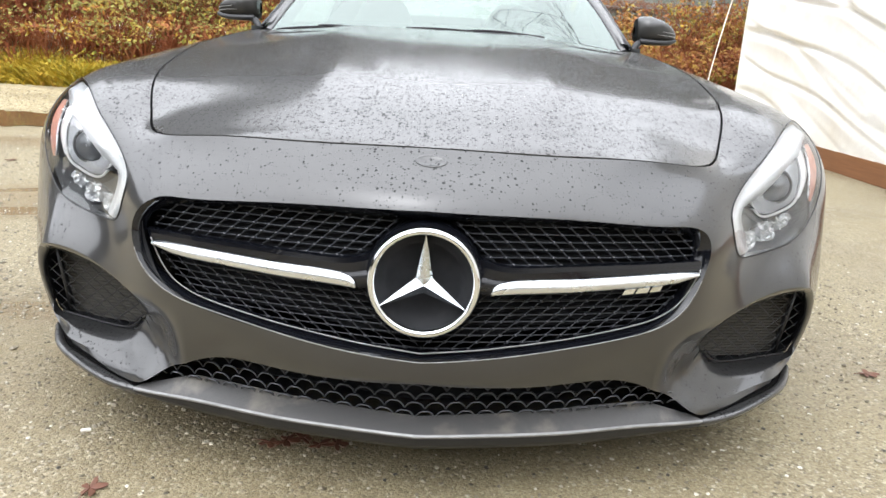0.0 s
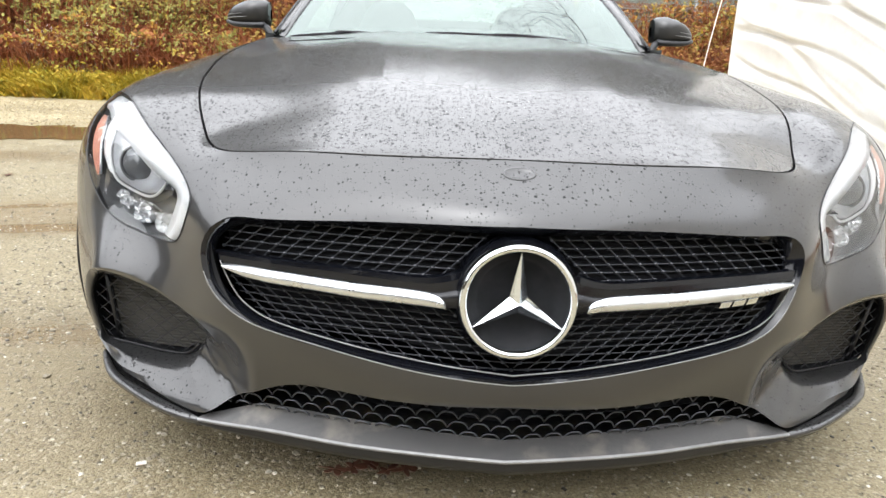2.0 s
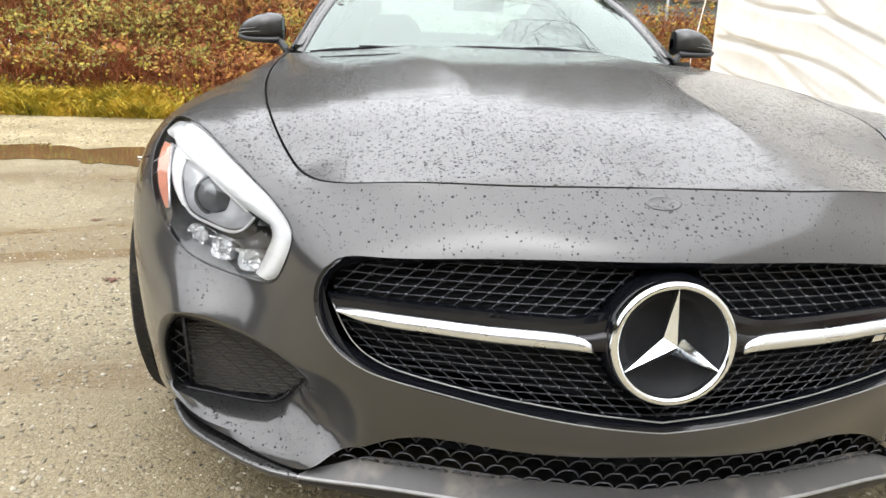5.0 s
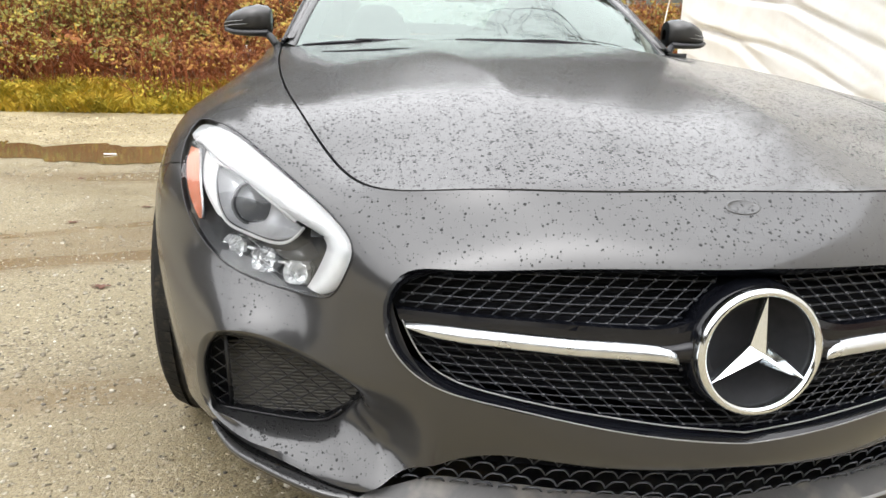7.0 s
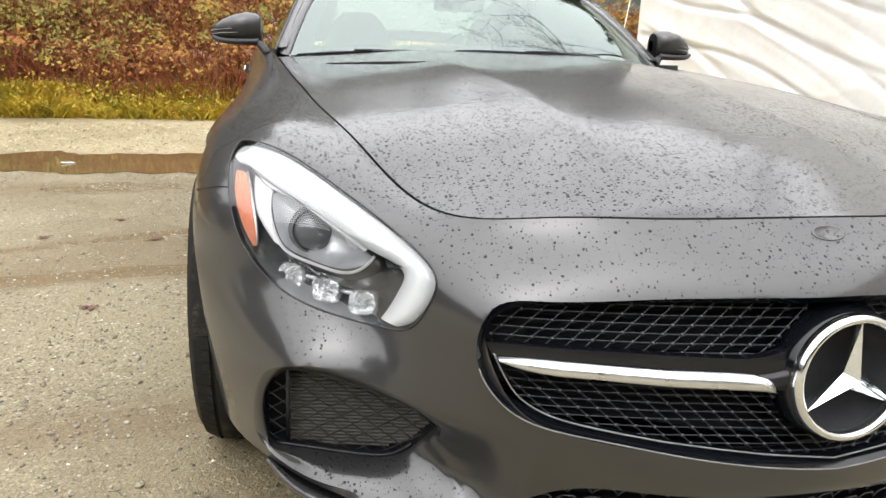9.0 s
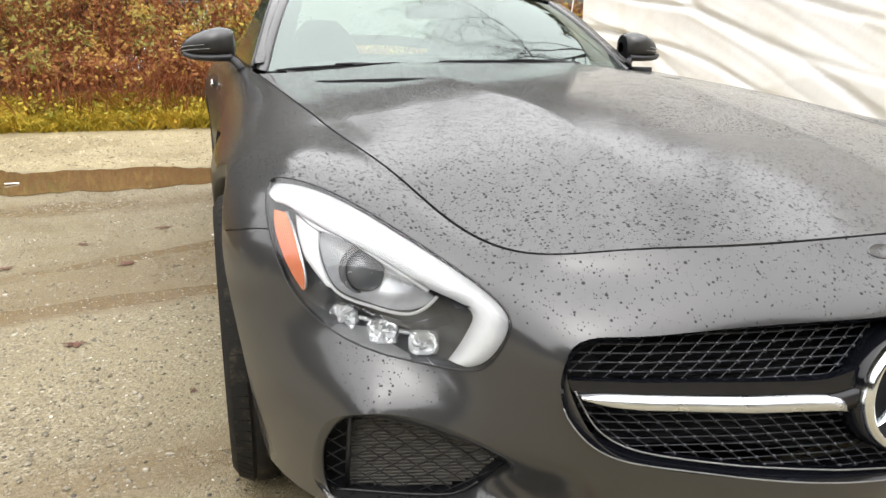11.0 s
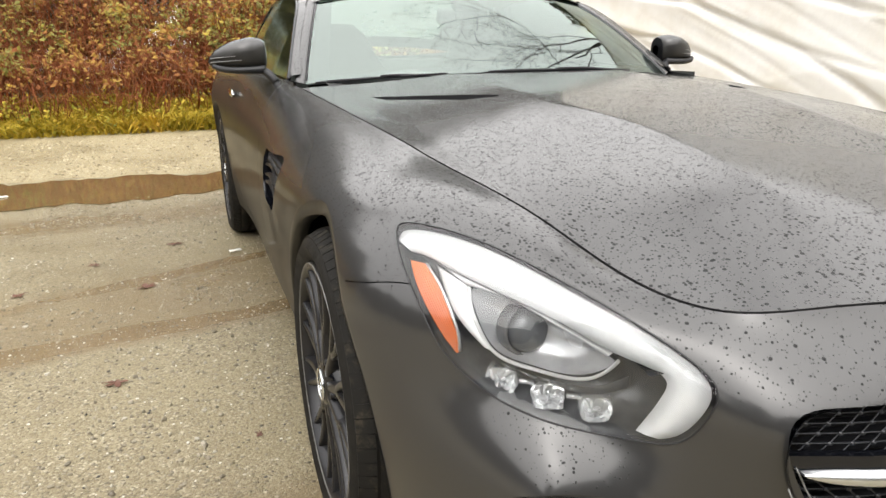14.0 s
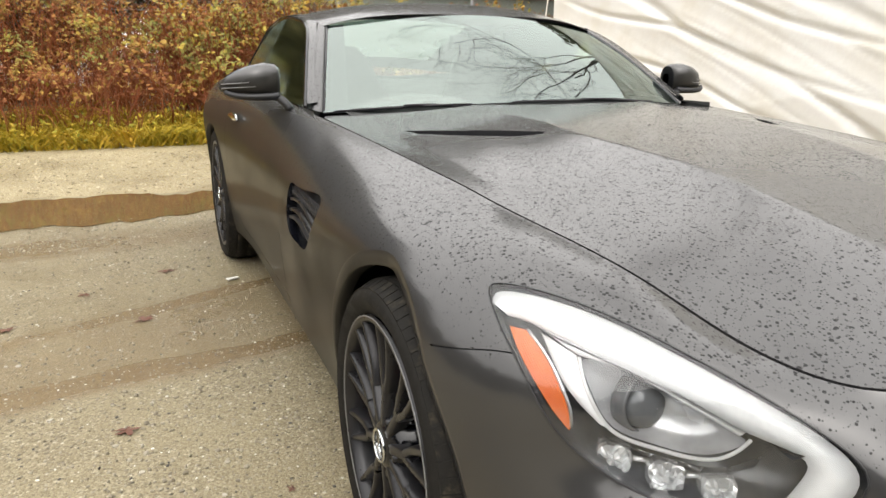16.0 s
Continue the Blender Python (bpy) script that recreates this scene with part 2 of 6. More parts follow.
def misted_glass():
    """A window pane blind with condensation."""
    n = Nodes("misted_glass", 0.2)
    mist = n.add("BsdfTranslucent", Color=(0.10, 0.125, 0.11, 1))
    clear = n.add("BsdfTransparent", Color=(0.6, 0.7, 0.64, 1))
    gloss = n.add("BsdfGlossy", Roughness=0.1, Color=(0.82, 1.0, 0.9, 1))
    body, face = n.add("MixShader"), n.add("MixShader")
    n.put(body.inputs[0], n.ramp(n.noise(6, 5), (0.3, 0.72), (0.7, 0.92))), n.put(body.inputs[1], clear.outputs[0]), n.put(body.inputs[2], mist.outputs[0])
    n.put(face.inputs[0], n.add("Fresnel", IOR=1.45).outputs[0]), n.put(face.inputs[1], body.outputs[0]), n.put(face.inputs[2], gloss.outputs[0])
    n.put(n.tree.nodes["Material Output"].inputs["Surface"], face.outputs[0])
    return n.mat


MISTED = misted_glass()
CABIN = plain("cabin_leather", (0.035, 0.037, 0.036), 0.6, bump=0.2)
GROUND = ground_material()
LAMP_DARK = plain("lamp_housing", (0.15, 0.153, 0.16), 0.2, 0.2, grain=.3, scale=30)
LAMP_GREY = plain("lamp_reflector", (0.60, 0.61, 0.63), 0.25, 0.35, grain=.25, scale=25)
WHITE_LAMP = plain("light_guide", (0.80, 0.81, 0.82), 0.18, 0.1, grain=.08, scale=22, bump=0.8)
LENS = plain("lamp_lens", (0.14, 0.145, 0.155), 0.06, 0.2)
SCALE = plain("scale_wire", (0.065, 0.07, 0.08), 0.35, 0.2, grain=.2)
PRISM = plain("prism_rib", (0.72, 0.52, 0.42), 0.15, 0.0, grain=.15)
COOLER = plain("cooler_fin_grey", (0.050, 0.047, 0.040), 0.45, 0.3, grain=.2)
WIRE = plain("lattice_grey", (0.016, 0.018, 0.023), 0.36, 0.0)
LED_CELL = plain("lamp_cell", (0.95, 0.96, 0.97), 0.06, 0.72, scale=50, bump=0.6)
# pale grey for edges; on the grille rim it stands for a highlight
EDGE_GREY = plain("pale_edge", (0.22, 0.22, 0.22), 0.45, 0.3, grain=.2)

# ---- the car's outer skin, as splined stations ----
def basis(knots):
    """Weights of a natural cubic spline through the knots: a function from t to rows of weights."""
    k = np.asarray(knots, float)
    n, h = len(k), np.diff(k)
    a, b = np.eye(n), np.zeros((n, n))
    for i in range(1, n - 1):
        a[i, i - 1:i + 2] = h[i - 1] / 6, (h[i - 1] + h[i]) / 3, h[i] / 6
        b[i, i - 1:i + 2] = 1 / h[i - 1], -1 / h[i - 1] - 1 / h[i], 1 / h[i]
    m2 = np.linalg.solve(a, b)

    def weights(t):
        t = np.atleast_1d(np.asarray(t, float))
        i = np.clip(np.searchsorted(k, t) - 1, 0, n - 2)
        hh = h[i]
        p, q = (k[i + 1] - t) / hh, (t - k[i]) / hh
        w = np.zeros((len(t), n))
        r = np.arange(len(t))
        w[r, i] += p
        w[r, i + 1] += q
        inside = ((t >= k[0]) & (t <= k[-1]))[:, None]
        w += np.where(inside, ((p**3 - p) * hh**2 / 6)[:, None] * m2[i] + ((q**3 - q) * hh**2 / 6)[:, None] * m2[i + 1], 0)
        return w

    return weights


def curve(points, n, closed=False):
    """n places along a smooth curve through the points."""
    p = np.asarray(points, float)
    if closed:
        p = np.concatenate([p[-3:], p, p[:4]])
    d = np.r_[0, np.cumsum(np.linalg.norm(np.diff(p, axis=0), axis=1) ** 0.75)]
    lo, hi = (d[3], d[-4]) if closed else (0, d[-1])
    return basis(d)(np.linspace(lo, hi, n + 1)[:-1] if closed else np.linspace(lo, hi, n)) @ p


# From the nose round the corner and along the side: hood line, nose, grille top, middle, grille bottom, lower edge.
STATIONS = [
    [(0, .115, .655), (0, .066, .617), (0, .018, .570), (0, .000, .440), (0, -.002, .312), (0, .012, .264)],
    [(.25, .140, .650), (.25, .100, .612), (.25, .061, .556), (.25, .036, .440), (.25, .032, .334), (.25, .056, .258)],
    [(.40, .180, .645), (.405, .149, .605), (.41, .097, .546), (.41, .074, .450), (.40, .066, .372), (.40, .101, .247)],
    [(.515, .240, .635), (.515, .200, .604), (.515, .143, .545), (.512, .122, .480), (.50, .112, .400), (.505, .128, .188)],
    [(.580, .362, .652), (.600, .276, .622), (.600, .236, .560), (.604, .220, .470), (.60, .195, .385), (.57, .163, .164)],
    [(.640, .533, .711), (.705, .395, .672), (.728, .345, .600), (.724, .312, .492), (.735, .245, .405), (.70, .238, .187)],
    [(.685, .750, .747), (.800, .575, .712), (.847, .475, .620), (.826, .405, .500), (.806, .310, .370), (.79, .340, .190)],
    [(.705, .880, .763), (.834, .710, .722), (.900, .600, .642), (.922, .550, .505), (.905, .500, .360), (.87, .470, .198)],
    [(.718, .990, .777), (.848, .900, .737), (.925, .870, .685), (.948, .860, .580), (.945, .860, .400), (.93, .860, .200)],
    [(.743, 1.25, .800), (.850, 1.23, .760), (.932, 1.21, .690), (.956, 1.20, .580), (.945, 1.20, .400), (.915, 1.20, .205)],
    [(.785, 1.90, .843), (.856, 1.87, .800), (.915, 1.83, .715), (.943, 1.80, .580), (.937, 1.80, .400), (.905, 1.80, .215)],
    [(.820, 2.40, .873), (.880, 2.40, .828), (.925, 2.40, .725), (.943, 2.40, .580), (.935, 2.40, .400), (.90, 2.40, .215)],
    [(.830, 3.00, .900), (.900, 3.00, .850), (.945, 3.00, .735), (.955, 3.00, .580), (.945, 3.00, .400), (.91, 3.00, .215)],
    [(.800, 3.49, .920), (.910, 3.49, .860), (.965, 3.49, .750), (.972, 3.49, .600), (.965, 3.49, .400), (.95, 3.49, .210)],
    [(.700, 4.10, .930), (.850, 4.10, .870), (.920, 4.10, .750), (.920, 4.10, .600), (.900, 4.10, .400), (.86, 4.10, .250)],
    [(.450, 4.42, .900), (.600, 4.44, .860), (.680, 4.45, .750), (.680, 4.45, .600), (.680, 4.43, .420), (.62, 4.37, .280)],
    [(0, 4.47, .900), (0, 4.52, .860), (0, 4.53, .750), (0, 4.53, .600), (0, 4.50, .420), (0, 4.42, .280)],
]
NET = np.array(STATIONS)
NET = np.concatenate([NET[2:0:-1] * (-1, 1, 1), NET, NET[-2:-4:-1] * (-1, 1, 1)])
ROWS_V = np.r_[0, np.cumsum(np.linalg.norm(np.diff(NET[2:11], axis=1), axis=2).mean(0))]
COLS_U = np.r_[0, np.cumsum(np.linalg.norm(np.diff(NET, axis=0), axis=2).mean(1))]
COLS_U = COLS_U - COLS_U[2]
U_END, V_END = COLS_U[-3], ROWS_V[-1]
WU, WV = basis(COLS_U), basis(ROWS_V)


def ease(t):
    t = np.clip(t, 0, 1)
    return t * t * (3 - 2 * t)


def skin(u, v):
    p = np.einsum("ni,nj,ijk->nk", WU(u), WV(v), NET)
    # the hollow of the bumper between the lip and the side intake
    x, z = np.abs(p[:, 0]), p[:, 2]
    p[:, 1] += .060 * ease((x - .43) / .08) * ease((.74 - x) / .12) * ease((z - .165) / .07) * ease((.37 - z) / .12) * (p[:, 1] < .5)
    return p


def skin_normal(u, v):
    e = 1e-3
    du, dv = skin(np.asarray(u) + e, v) - skin(np.asarray(u) - e, v), skin(u, np.asarray(v) + e) - skin(u, np.asarray(v) - e)
    n = np.cross(dv, du)
    return n / np.maximum(np.linalg.norm(n, axis=1), 1e-9)[:, None]


def inward(u, v, depth):
    return skin(u, v) - skin_normal(u, v) * np.reshape(depth, (-1, 1))


GU, GV = np.meshgrid(np.linspace(-.1, U_END, 900), np.linspace(-.02, V_END + .02, 120), indexing="ij")
GRID = skin(GU.ravel(), GV.ravel()).reshape(*GU.shape, 3)


def on_skin(points, axes=(0, 2), low=-.1, high=1.3):
    """The (u, v) at which the skin shows at the given places of a front (x, z) or side (y, z) view."""
    part = (GU[:, 0] >= low) & (GU[:, 0] <= high)
    flat, uu, vv = GRID[part][..., axes].reshape(-1, 2), GU[part].ravel(), GV[part].ravel()
    out = []
    for p in np.asarray(points, float):
        i = ((flat - p) ** 2).sum(1).argmin()
        q = np.array([uu[i], vv[i]])
        for _ in range(4):
            e = 1e-4
            f, fu, fv = (skin(*(q + d)[:, None])[0][list(axes)] for d in ((0, 0), (e, 0), (0, e)))
            jac = np.stack([fu - f, fv - f], 1) / e
            q = q - np.clip(np.linalg.lstsq(jac, f - p, rcond=1e-3)[0], -.02, .02)
        out.append(q)
    return np.array(out)

# ---- building helpers ----
from mathutils import geometry


def mesh(name, verts, faces, mat, parent=None, label="", smooth=True, normals=None):
    me = bpy.data.meshes.new(name)
    me.from_pydata([tuple(map(float, v)) for v in verts], [], [tuple(map(int, f)) for f in faces])
    me.materials.append(mat)
    if smooth:
        me.shade_smooth()
    if normals is not None:
        me.normals_split_custom_set_from_vertices([tuple(map(float, n)) for n in normals])
    ob = new(name, me)
    ob.parent = parent
    return tagged(ob, label)


def part(name, bm, mat, parent=None, label="", smooth=False):
    me = bpy.data.meshes.new(name)
    bm.to_mesh(me)
    bm.free()
    me.materials.append(mat)
    if smooth:
        me.shade_smooth()
    ob = new(name, me)
    ob.parent = parent
    return tagged(ob, label)


def empty(name, m=None, **tags):
    ob = new(name)
    if m is not None:
        ob.matrix_world = m
    return tagged(ob, **tags)


def box(bm, m, sx, sy, sz, bevel=0.0):
    """A box of that size, centred on the pose m, with rounded edges."""
    made = bmesh.ops.create_cube(bm, size=1.0, matrix=m @ Matrix.Diagonal((sx, sy, sz, 1)))
    if bevel:
        edges = list({e for v in made["verts"] for e in v.link_edges})
        bmesh.ops.bevel(bm, geom=edges, offset=bevel, segments=2, affect="EDGES", profile=0.6)


def loft(rows, closed_u=False, closed_v=False):
    """Vertices and quads of a net of rows of equal length."""
    rows = np.asarray(rows, float)
    a, b = rows.shape[:2]
    faces = []
    for i in range(a if closed_v else a - 1):
        for j in range(b if closed_u else b - 1):
            i2, j2 = (i + 1) % a, (j + 1) % b
            faces.append((i * b + j, i * b + j2, i2 * b + j2, i2 * b + j))
    return rows.reshape(-1, 3), faces


def tube(path, radius, sides=6, closed=False):
    """A net round a path; radius may vary along it."""
    p = np.asarray(path, float)
    r = np.broadcast_to(radius, len(p))
    t = np.roll(p, -1, 0) - np.roll(p, 1, 0) if closed else np.gradient(p, axis=0)
    t = t / np.maximum(np.linalg.norm(t, axis=1), 1e-9)[:, None]
    ref = np.where(np.abs(t[:, 2:3]) > 0.9, (1.0, 0, 0), (0, 0, 1.0))
    a = np.cross(t, ref)
    a /= np.linalg.norm(a, axis=1)[:, None]
    b = np.cross(t, a)
    ang = np.arange(sides) * 2 * np.pi / sides
    rows = p[:, None] + r[:, None, None] * (np.cos(ang)[None, :, None] * a[:, None] + np.sin(ang)[None, :, None] * b[:, None])
    v, f = loft(rows, closed_u=True, closed_v=closed)
    if not closed:
        n = len(p)
        f += [tuple(range(sides))[::-1], tuple(range((n - 1) * sides, n * sides))]
    return v, f


class Pile:
    """Gathers several nets into one mesh."""

    def __init__(self):
        self.v, self.f, self.n = [], [], 0

    def add(self, verts, faces):
        verts = np.asarray(verts, float)
        self.f += [tuple(i + self.n for i in face) for face in faces]
        self.v.append(verts)
        self.n += len(verts)
        return self

    def mirror(self):
        """Adds the same across x = 0."""
        v = np.concatenate(self.v)
        faces = [tuple(i + self.n for i in face[::-1]) for face in self.f]
        self.v.append(v * (-1, 1, 1))
        self.f += faces
        self.n *= 2
        return self

    def pair(self, name, mat, parent=None, label="", smooth=True):
        """The same once for each side of the car."""
        v = np.concatenate(self.v)
        mesh(name, v * (-1, 1, 1), [face[::-1] for face in self.f], mat, parent, label, smooth)
        return mesh(name, v, self.f, mat, parent, label, smooth)

    def make(self, name, mat, parent=None, label="", smooth=True):
        return mesh(name, np.concatenate(self.v), self.f, mat, parent, label, smooth)


def inside(poly, pts):
    """Which points lie within a closed polygon."""
    poly, pts = np.asarray(poly), np.asarray(pts)
    hit = np.zeros(len(pts), bool)
    for (x1, y1), (x2, y2) in zip(poly, np.roll(poly, -1, 0)):
        if y1 != y2:
            hit ^= ((y1 > pts[:, 1]) != (y2 > pts[:, 1])) & (pts[:, 0] < (x2 - x1) * (pts[:, 1] - y1) / (y2 - y1) + x1)
    return hit


def near_edges(poly, pts):
    """The distance of each point to a polygon's outline."""
    a, b = np.asarray(poly, float), np.roll(poly, -1, 0)
    best = np.full(len(pts), 9.0)
    for p, q in zip(a, b):
        d = q - p
        t = np.clip(((pts - p) @ d) / max(d @ d, 1e-12), 0, 1)
        best = np.minimum(best, np.linalg.norm(pts - p - t[:, None] * d, axis=1))
    return best


def fill(outline, holes, grid):
    """A triangulated plane region within the outline, without the holes, with the grid's points inside it."""
    rings = [np.asarray(outline, float)] + [np.asarray(h, float) for h in holes]
    lo, hi = np.asarray(outline).min(0), np.asarray(outline).max(0)
    grid = np.asarray(grid, float)
    grid = grid[((grid > lo) & (grid < hi)).all(1)]
    keep = inside(rings[0], grid)
    step = np.median(np.abs(np.diff(np.unique(grid[:, 1].round(6))))) if len(grid) else 0.01
    for k, r in enumerate(rings):
        if k:
            keep &= ~inside(r, grid)
        keep &= near_edges(r, grid) > 0.35 * step
    pts, edges = list(grid[keep]), []
    for r in rings:
        s = len(pts)
        pts += list(r)
        edges += [(s + i, s + (i + 1) % len(r)) for i in range(len(r))]
    v, _, f, *_ = geometry.delaunay_2d_cdt([Vector(p) for p in pts], edges, [], 0, 1e-6)
    v = np.array([tuple(p) for p in v])
    f = np.array([tuple(t) for t in f])
    mid = v[f].mean(1)
    good = inside(rings[0], mid)
    for r in rings[1:]:
        good &= ~inside(r, mid)
    area = np.cross(v[f[:, 1]] - v[f[:, 0]], v[f[:, 2]] - v[f[:, 0]])
    f = f[good & (np.abs(area) > 1e-10)]
    used, back = np.unique(f, return_inverse=True)
    return v[used], back.reshape(-1, 3)


def pieces(n, faces):
    """The number of the connected piece that each face belongs to."""
    root = np.arange(n)

    def find(i):
        while root[i] != i:
            root[i] = root[root[i]]
            i = root[i]
        return i

    for a, b, c in faces:
        ra, rb, rc = find(a), find(b), find(c)
        root[rb] = ra
        root[find(c)] = ra
    return np.array([find(f[0]) for f in faces])


def ribbon(path, width):
    """A closed band round a path in the plane."""
    p = np.asarray(path, float)
    t = np.gradient(p, axis=0)
    n = np.stack([-t[:, 1], t[:, 0]], 1) / np.linalg.norm(t, axis=1)[:, None]
    return np.concatenate([p + n * width / 2, (p - n * width / 2)[::-1]])


# ---- the car ----
car = empty("sports_car", label="parked low matte grey sports car wet with raindrops", category="car")
FRONT_HUB, REAR_HUB = (.865, .312), (3.49, .338)

# openings, as seen from the front (x, z) and from the side (y, z)
GRILLE = curve([(0, .568), (.15, .563), (.30, .554), (.42, .547), (.468, .544), (.493, .531), (.502, .508), (.499, .480), (.487, .444), (.466, .406), (.43, .377), (.36, .356), (.24, .336), (.12, .321), (0, .311)], 70)
LAMP = curve([(0.842, 0.7005), (0.775, 0.6995), (0.697, 0.6665), (0.627, 0.6235), (0.575, 0.5845), (0.557, 0.56), (0.567, 0.5165), (0.594, 0.4725), (0.622, 0.4655), (0.656, 0.467), (0.725, 0.479), (0.795, 0.506), (0.83, 0.539), (0.848, 0.574), (0.859, 0.616), (0.862, 0.661), (0.852, 0.692)], 80, closed=True)
INTAKE = curve([(.822, .236), (.826, .280), (.822, .322), (.804, .372), (.775, .397), (.740, .406), (.675, .395), (.615, .374), (.562, .352), (.524, .327), (.506, .292), (.508, .245), (.526, .202), (.560, .178), (.605, .180), (.655, .189), (.727, .200), (.795, .206)], 80, closed=True)
VENT = curve([(1.335, .676), (1.345, .692), (1.47, .697), (1.66, .686), (1.712, .676), (1.715, .62), (1.705, .575), (1.66, .548), (1.55, .547), (1.45, .553), (1.405, .572), (1.36, .62)], 60, closed=True)


def arch(hub, radius, low, high):
    a = np.linspace(radians(-14), radians(194), 50)
    radius = np.interp(a, np.radians((-14, 50, 90, 140, 194)), radius)
    uv = on_skin(np.stack([hub[0] - radius * np.cos(a), hub[1] + radius * np.sin(a)], 1), (1, 2), low, high)
    return np.concatenate([[(uv[0, 0], V_END + .2)], uv, [(uv[-1, 0], V_END + .2)]])


grille_uv = on_skin(GRILLE)
grille_ring = np.concatenate([grille_uv, (grille_uv * (-1, 1))[-2:0:-1]])
lamp_uv = on_skin(LAMP, high=1.4)
intake_uv = on_skin(INTAKE)
vent_uv = on_skin(VENT, (1, 2), 1.9, 2.6)
arch_front, arch_rear = arch(FRONT_HUB, (.352, .348, .380, .362, .356), .9, 2.0), arch(REAR_HUB, (.362, .362, .362, .362, .362), 3.3, 4.6)


def seam_uv(points, axes, low, high, n=30):
    return on_skin(curve(points, n), axes, low, high)


bumper_seam = seam_uv([(.490, .634), (.535, .629), (.575, .619), (.645, .603)], (1, 2), .85, 1.45, 14)
door_front = seam_uv([(2.10, .865), (2.03, .790), (1.94, .715), (1.885, .60), (1.865, .42), (1.89, .27), (1.93, .18)], (1, 2), 2.1, 2.9)
door_rear = seam_uv([(3.02, .91), (3.05, .80), (3.06, .60), (3.02, .45), (2.94, .36), (2.85, .30), (2.7, .29), (2.3, .29), (1.88, .29)], (1, 2), 2.2, 4.1, 60)
SEAMS = [bumper_seam, door_front, door_rear]

us = np.concatenate([np.arange(.006, 2.0, .0125), np.arange(2.0, 4.4, .03), np.arange(4.4, U_END, .05)])
vs = np.linspace(.006, V_END - .006, 50)
grid = np.stack(np.meshgrid(us, vs, indexing="ij"), -1).reshape(-1, 2)
edge_u = np.concatenate([np.linspace(0, 2, 160), np.linspace(2, U_END, 90)[1:]])
frame_uv = np.concatenate([np.stack([edge_u, 0 * edge_u], 1), np.stack([0 * vs + U_END, vs], 1), np.stack([edge_u, 0 * edge_u + V_END], 1)[::-1], np.stack([0 * vs, vs], 1)[::-1]])
holes = [grille_ring, lamp_uv, intake_uv, vent_uv, arch_front, arch_rear] + [ribbon(s, w) for s, w in zip(SEAMS, (.0015, .0026, .0026))]
sheet_uv, sheet_f = fill(frame_uv, holes, grid)
sheet_p, sheet_n = skin(*sheet_uv.T), skin_normal(*sheet_uv.T)
which = pieces(len(sheet_uv), sheet_f)


def panel(name, f, label="", both=True, join=False):
    """Body panels from the skin's faces f, one for each side of the car, or one across it."""
    used, back = np.unique(f, return_inverse=True)
    p, n, f2 = sheet_p[used], sheet_n[used], back.reshape(-1, 3)
    if (np.cross(p[f2[:, 1]] - p[f2[:, 0]], p[f2[:, 2]] - p[f2[:, 0]]) * n[f2[:, 0]]).sum() < 0:
        f2 = f2[:, ::-1]
    flip = (-1, 1, 1)
    if join:
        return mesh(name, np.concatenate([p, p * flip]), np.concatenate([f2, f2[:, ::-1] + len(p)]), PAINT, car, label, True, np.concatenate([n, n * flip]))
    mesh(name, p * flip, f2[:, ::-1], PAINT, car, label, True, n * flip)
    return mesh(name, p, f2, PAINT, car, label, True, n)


for k in np.unique(which):
    f = sheet_f[which == k]
    if len(f) < 12:
        continue
    mid = sheet_p[f].mean((0, 1))
    lo, hi = sheet_p[f].min((0, 1)), sheet_p[f].max((0, 1))
    if lo[0] < .02 and mid[1] < 1.2:
        panel("front_bumper", f, "matte grey front bumper with wide grille opening", join=True)
    elif hi[1] > 4.2:
        panel("rear_body", f, "matte grey rear body", join=True)
    elif lo[1] > 1.6 and hi[1] < 3.3 and mid[2] > .4:
        panel("door", f, "matte grey door")
    elif mid[1] < 2.0:
        panel("front_fender", f, "matte grey front fender beaded with rain")
    else:
        panel("side_sill", f)


def lining(uv, depth, mat, name, label="", mirrored=True, inset=.004, steps=((0, 0), (.3, .5), (1, 1))):
    """The turned-in edge of an opening."""
    p, n = skin(*uv.T), skin_normal(*uv.T)
    centre = p.mean(0)
    inner = (centre - p) / np.linalg.norm(centre - p, axis=1)[:, None]
    rows = [p - n * depth * d + inner * inset * i for d, i in steps]
    pile = Pile().add(*loft(rows, closed_u=True))
    if mirrored:
        pile.mirror()
    return pile.make(name, mat, car, label)


# dark backing behind the shut lines
for s in (bumper_seam[4:], door_front, door_rear):
    band = [inward(*(s + d).T, .006) for d in np.array([(-.012, -.012), (.012, .012)])]
    Pile().add(*loft(band)).pair("shut_line_seal", DARK, car)

# arch flanges and wheel wells
for uv, hub, name in ((arch_front[1:-1], FRONT_HUB, "front_wheel_well"), (arch_rear[1:-1], REAR_HUB, "rear_wheel_well")):
    p = skin(*uv.T)
    c = np.array([0, hub[0], hub[1]])
    out = (p - c) * (0, 1, 1)
    out /= np.linalg.norm(out, axis=1)[:, None]
    wide = .030 if hub is FRONT_HUB else .006
    lip = [p, p + (.0012, 0, 0) - out * .003, p + (.0012, 0, 0) - out * (wide - .003), p + (-.002, 0, 0) - out * wide, p + (-.03, 0, 0) - out * wide]
    Pile().add(*loft(lip)).pair(name.replace("wheel_well", "arch_edge"), PAINT, car)
    well = [p + (-.03, 0, 0) - out * wide, p + (-.05, 0, 0) + out * .025, p * (0, 1, 1) + (.60, 0, 0) + out * .025]
    wall = np.concatenate([well[-1:], np.broadcast_to((.60, hub[0], hub[1]), (1, len(p), 3))])
    Pile().add(*loft(well)).add(*loft(wall)).pair(name, DARK, car)


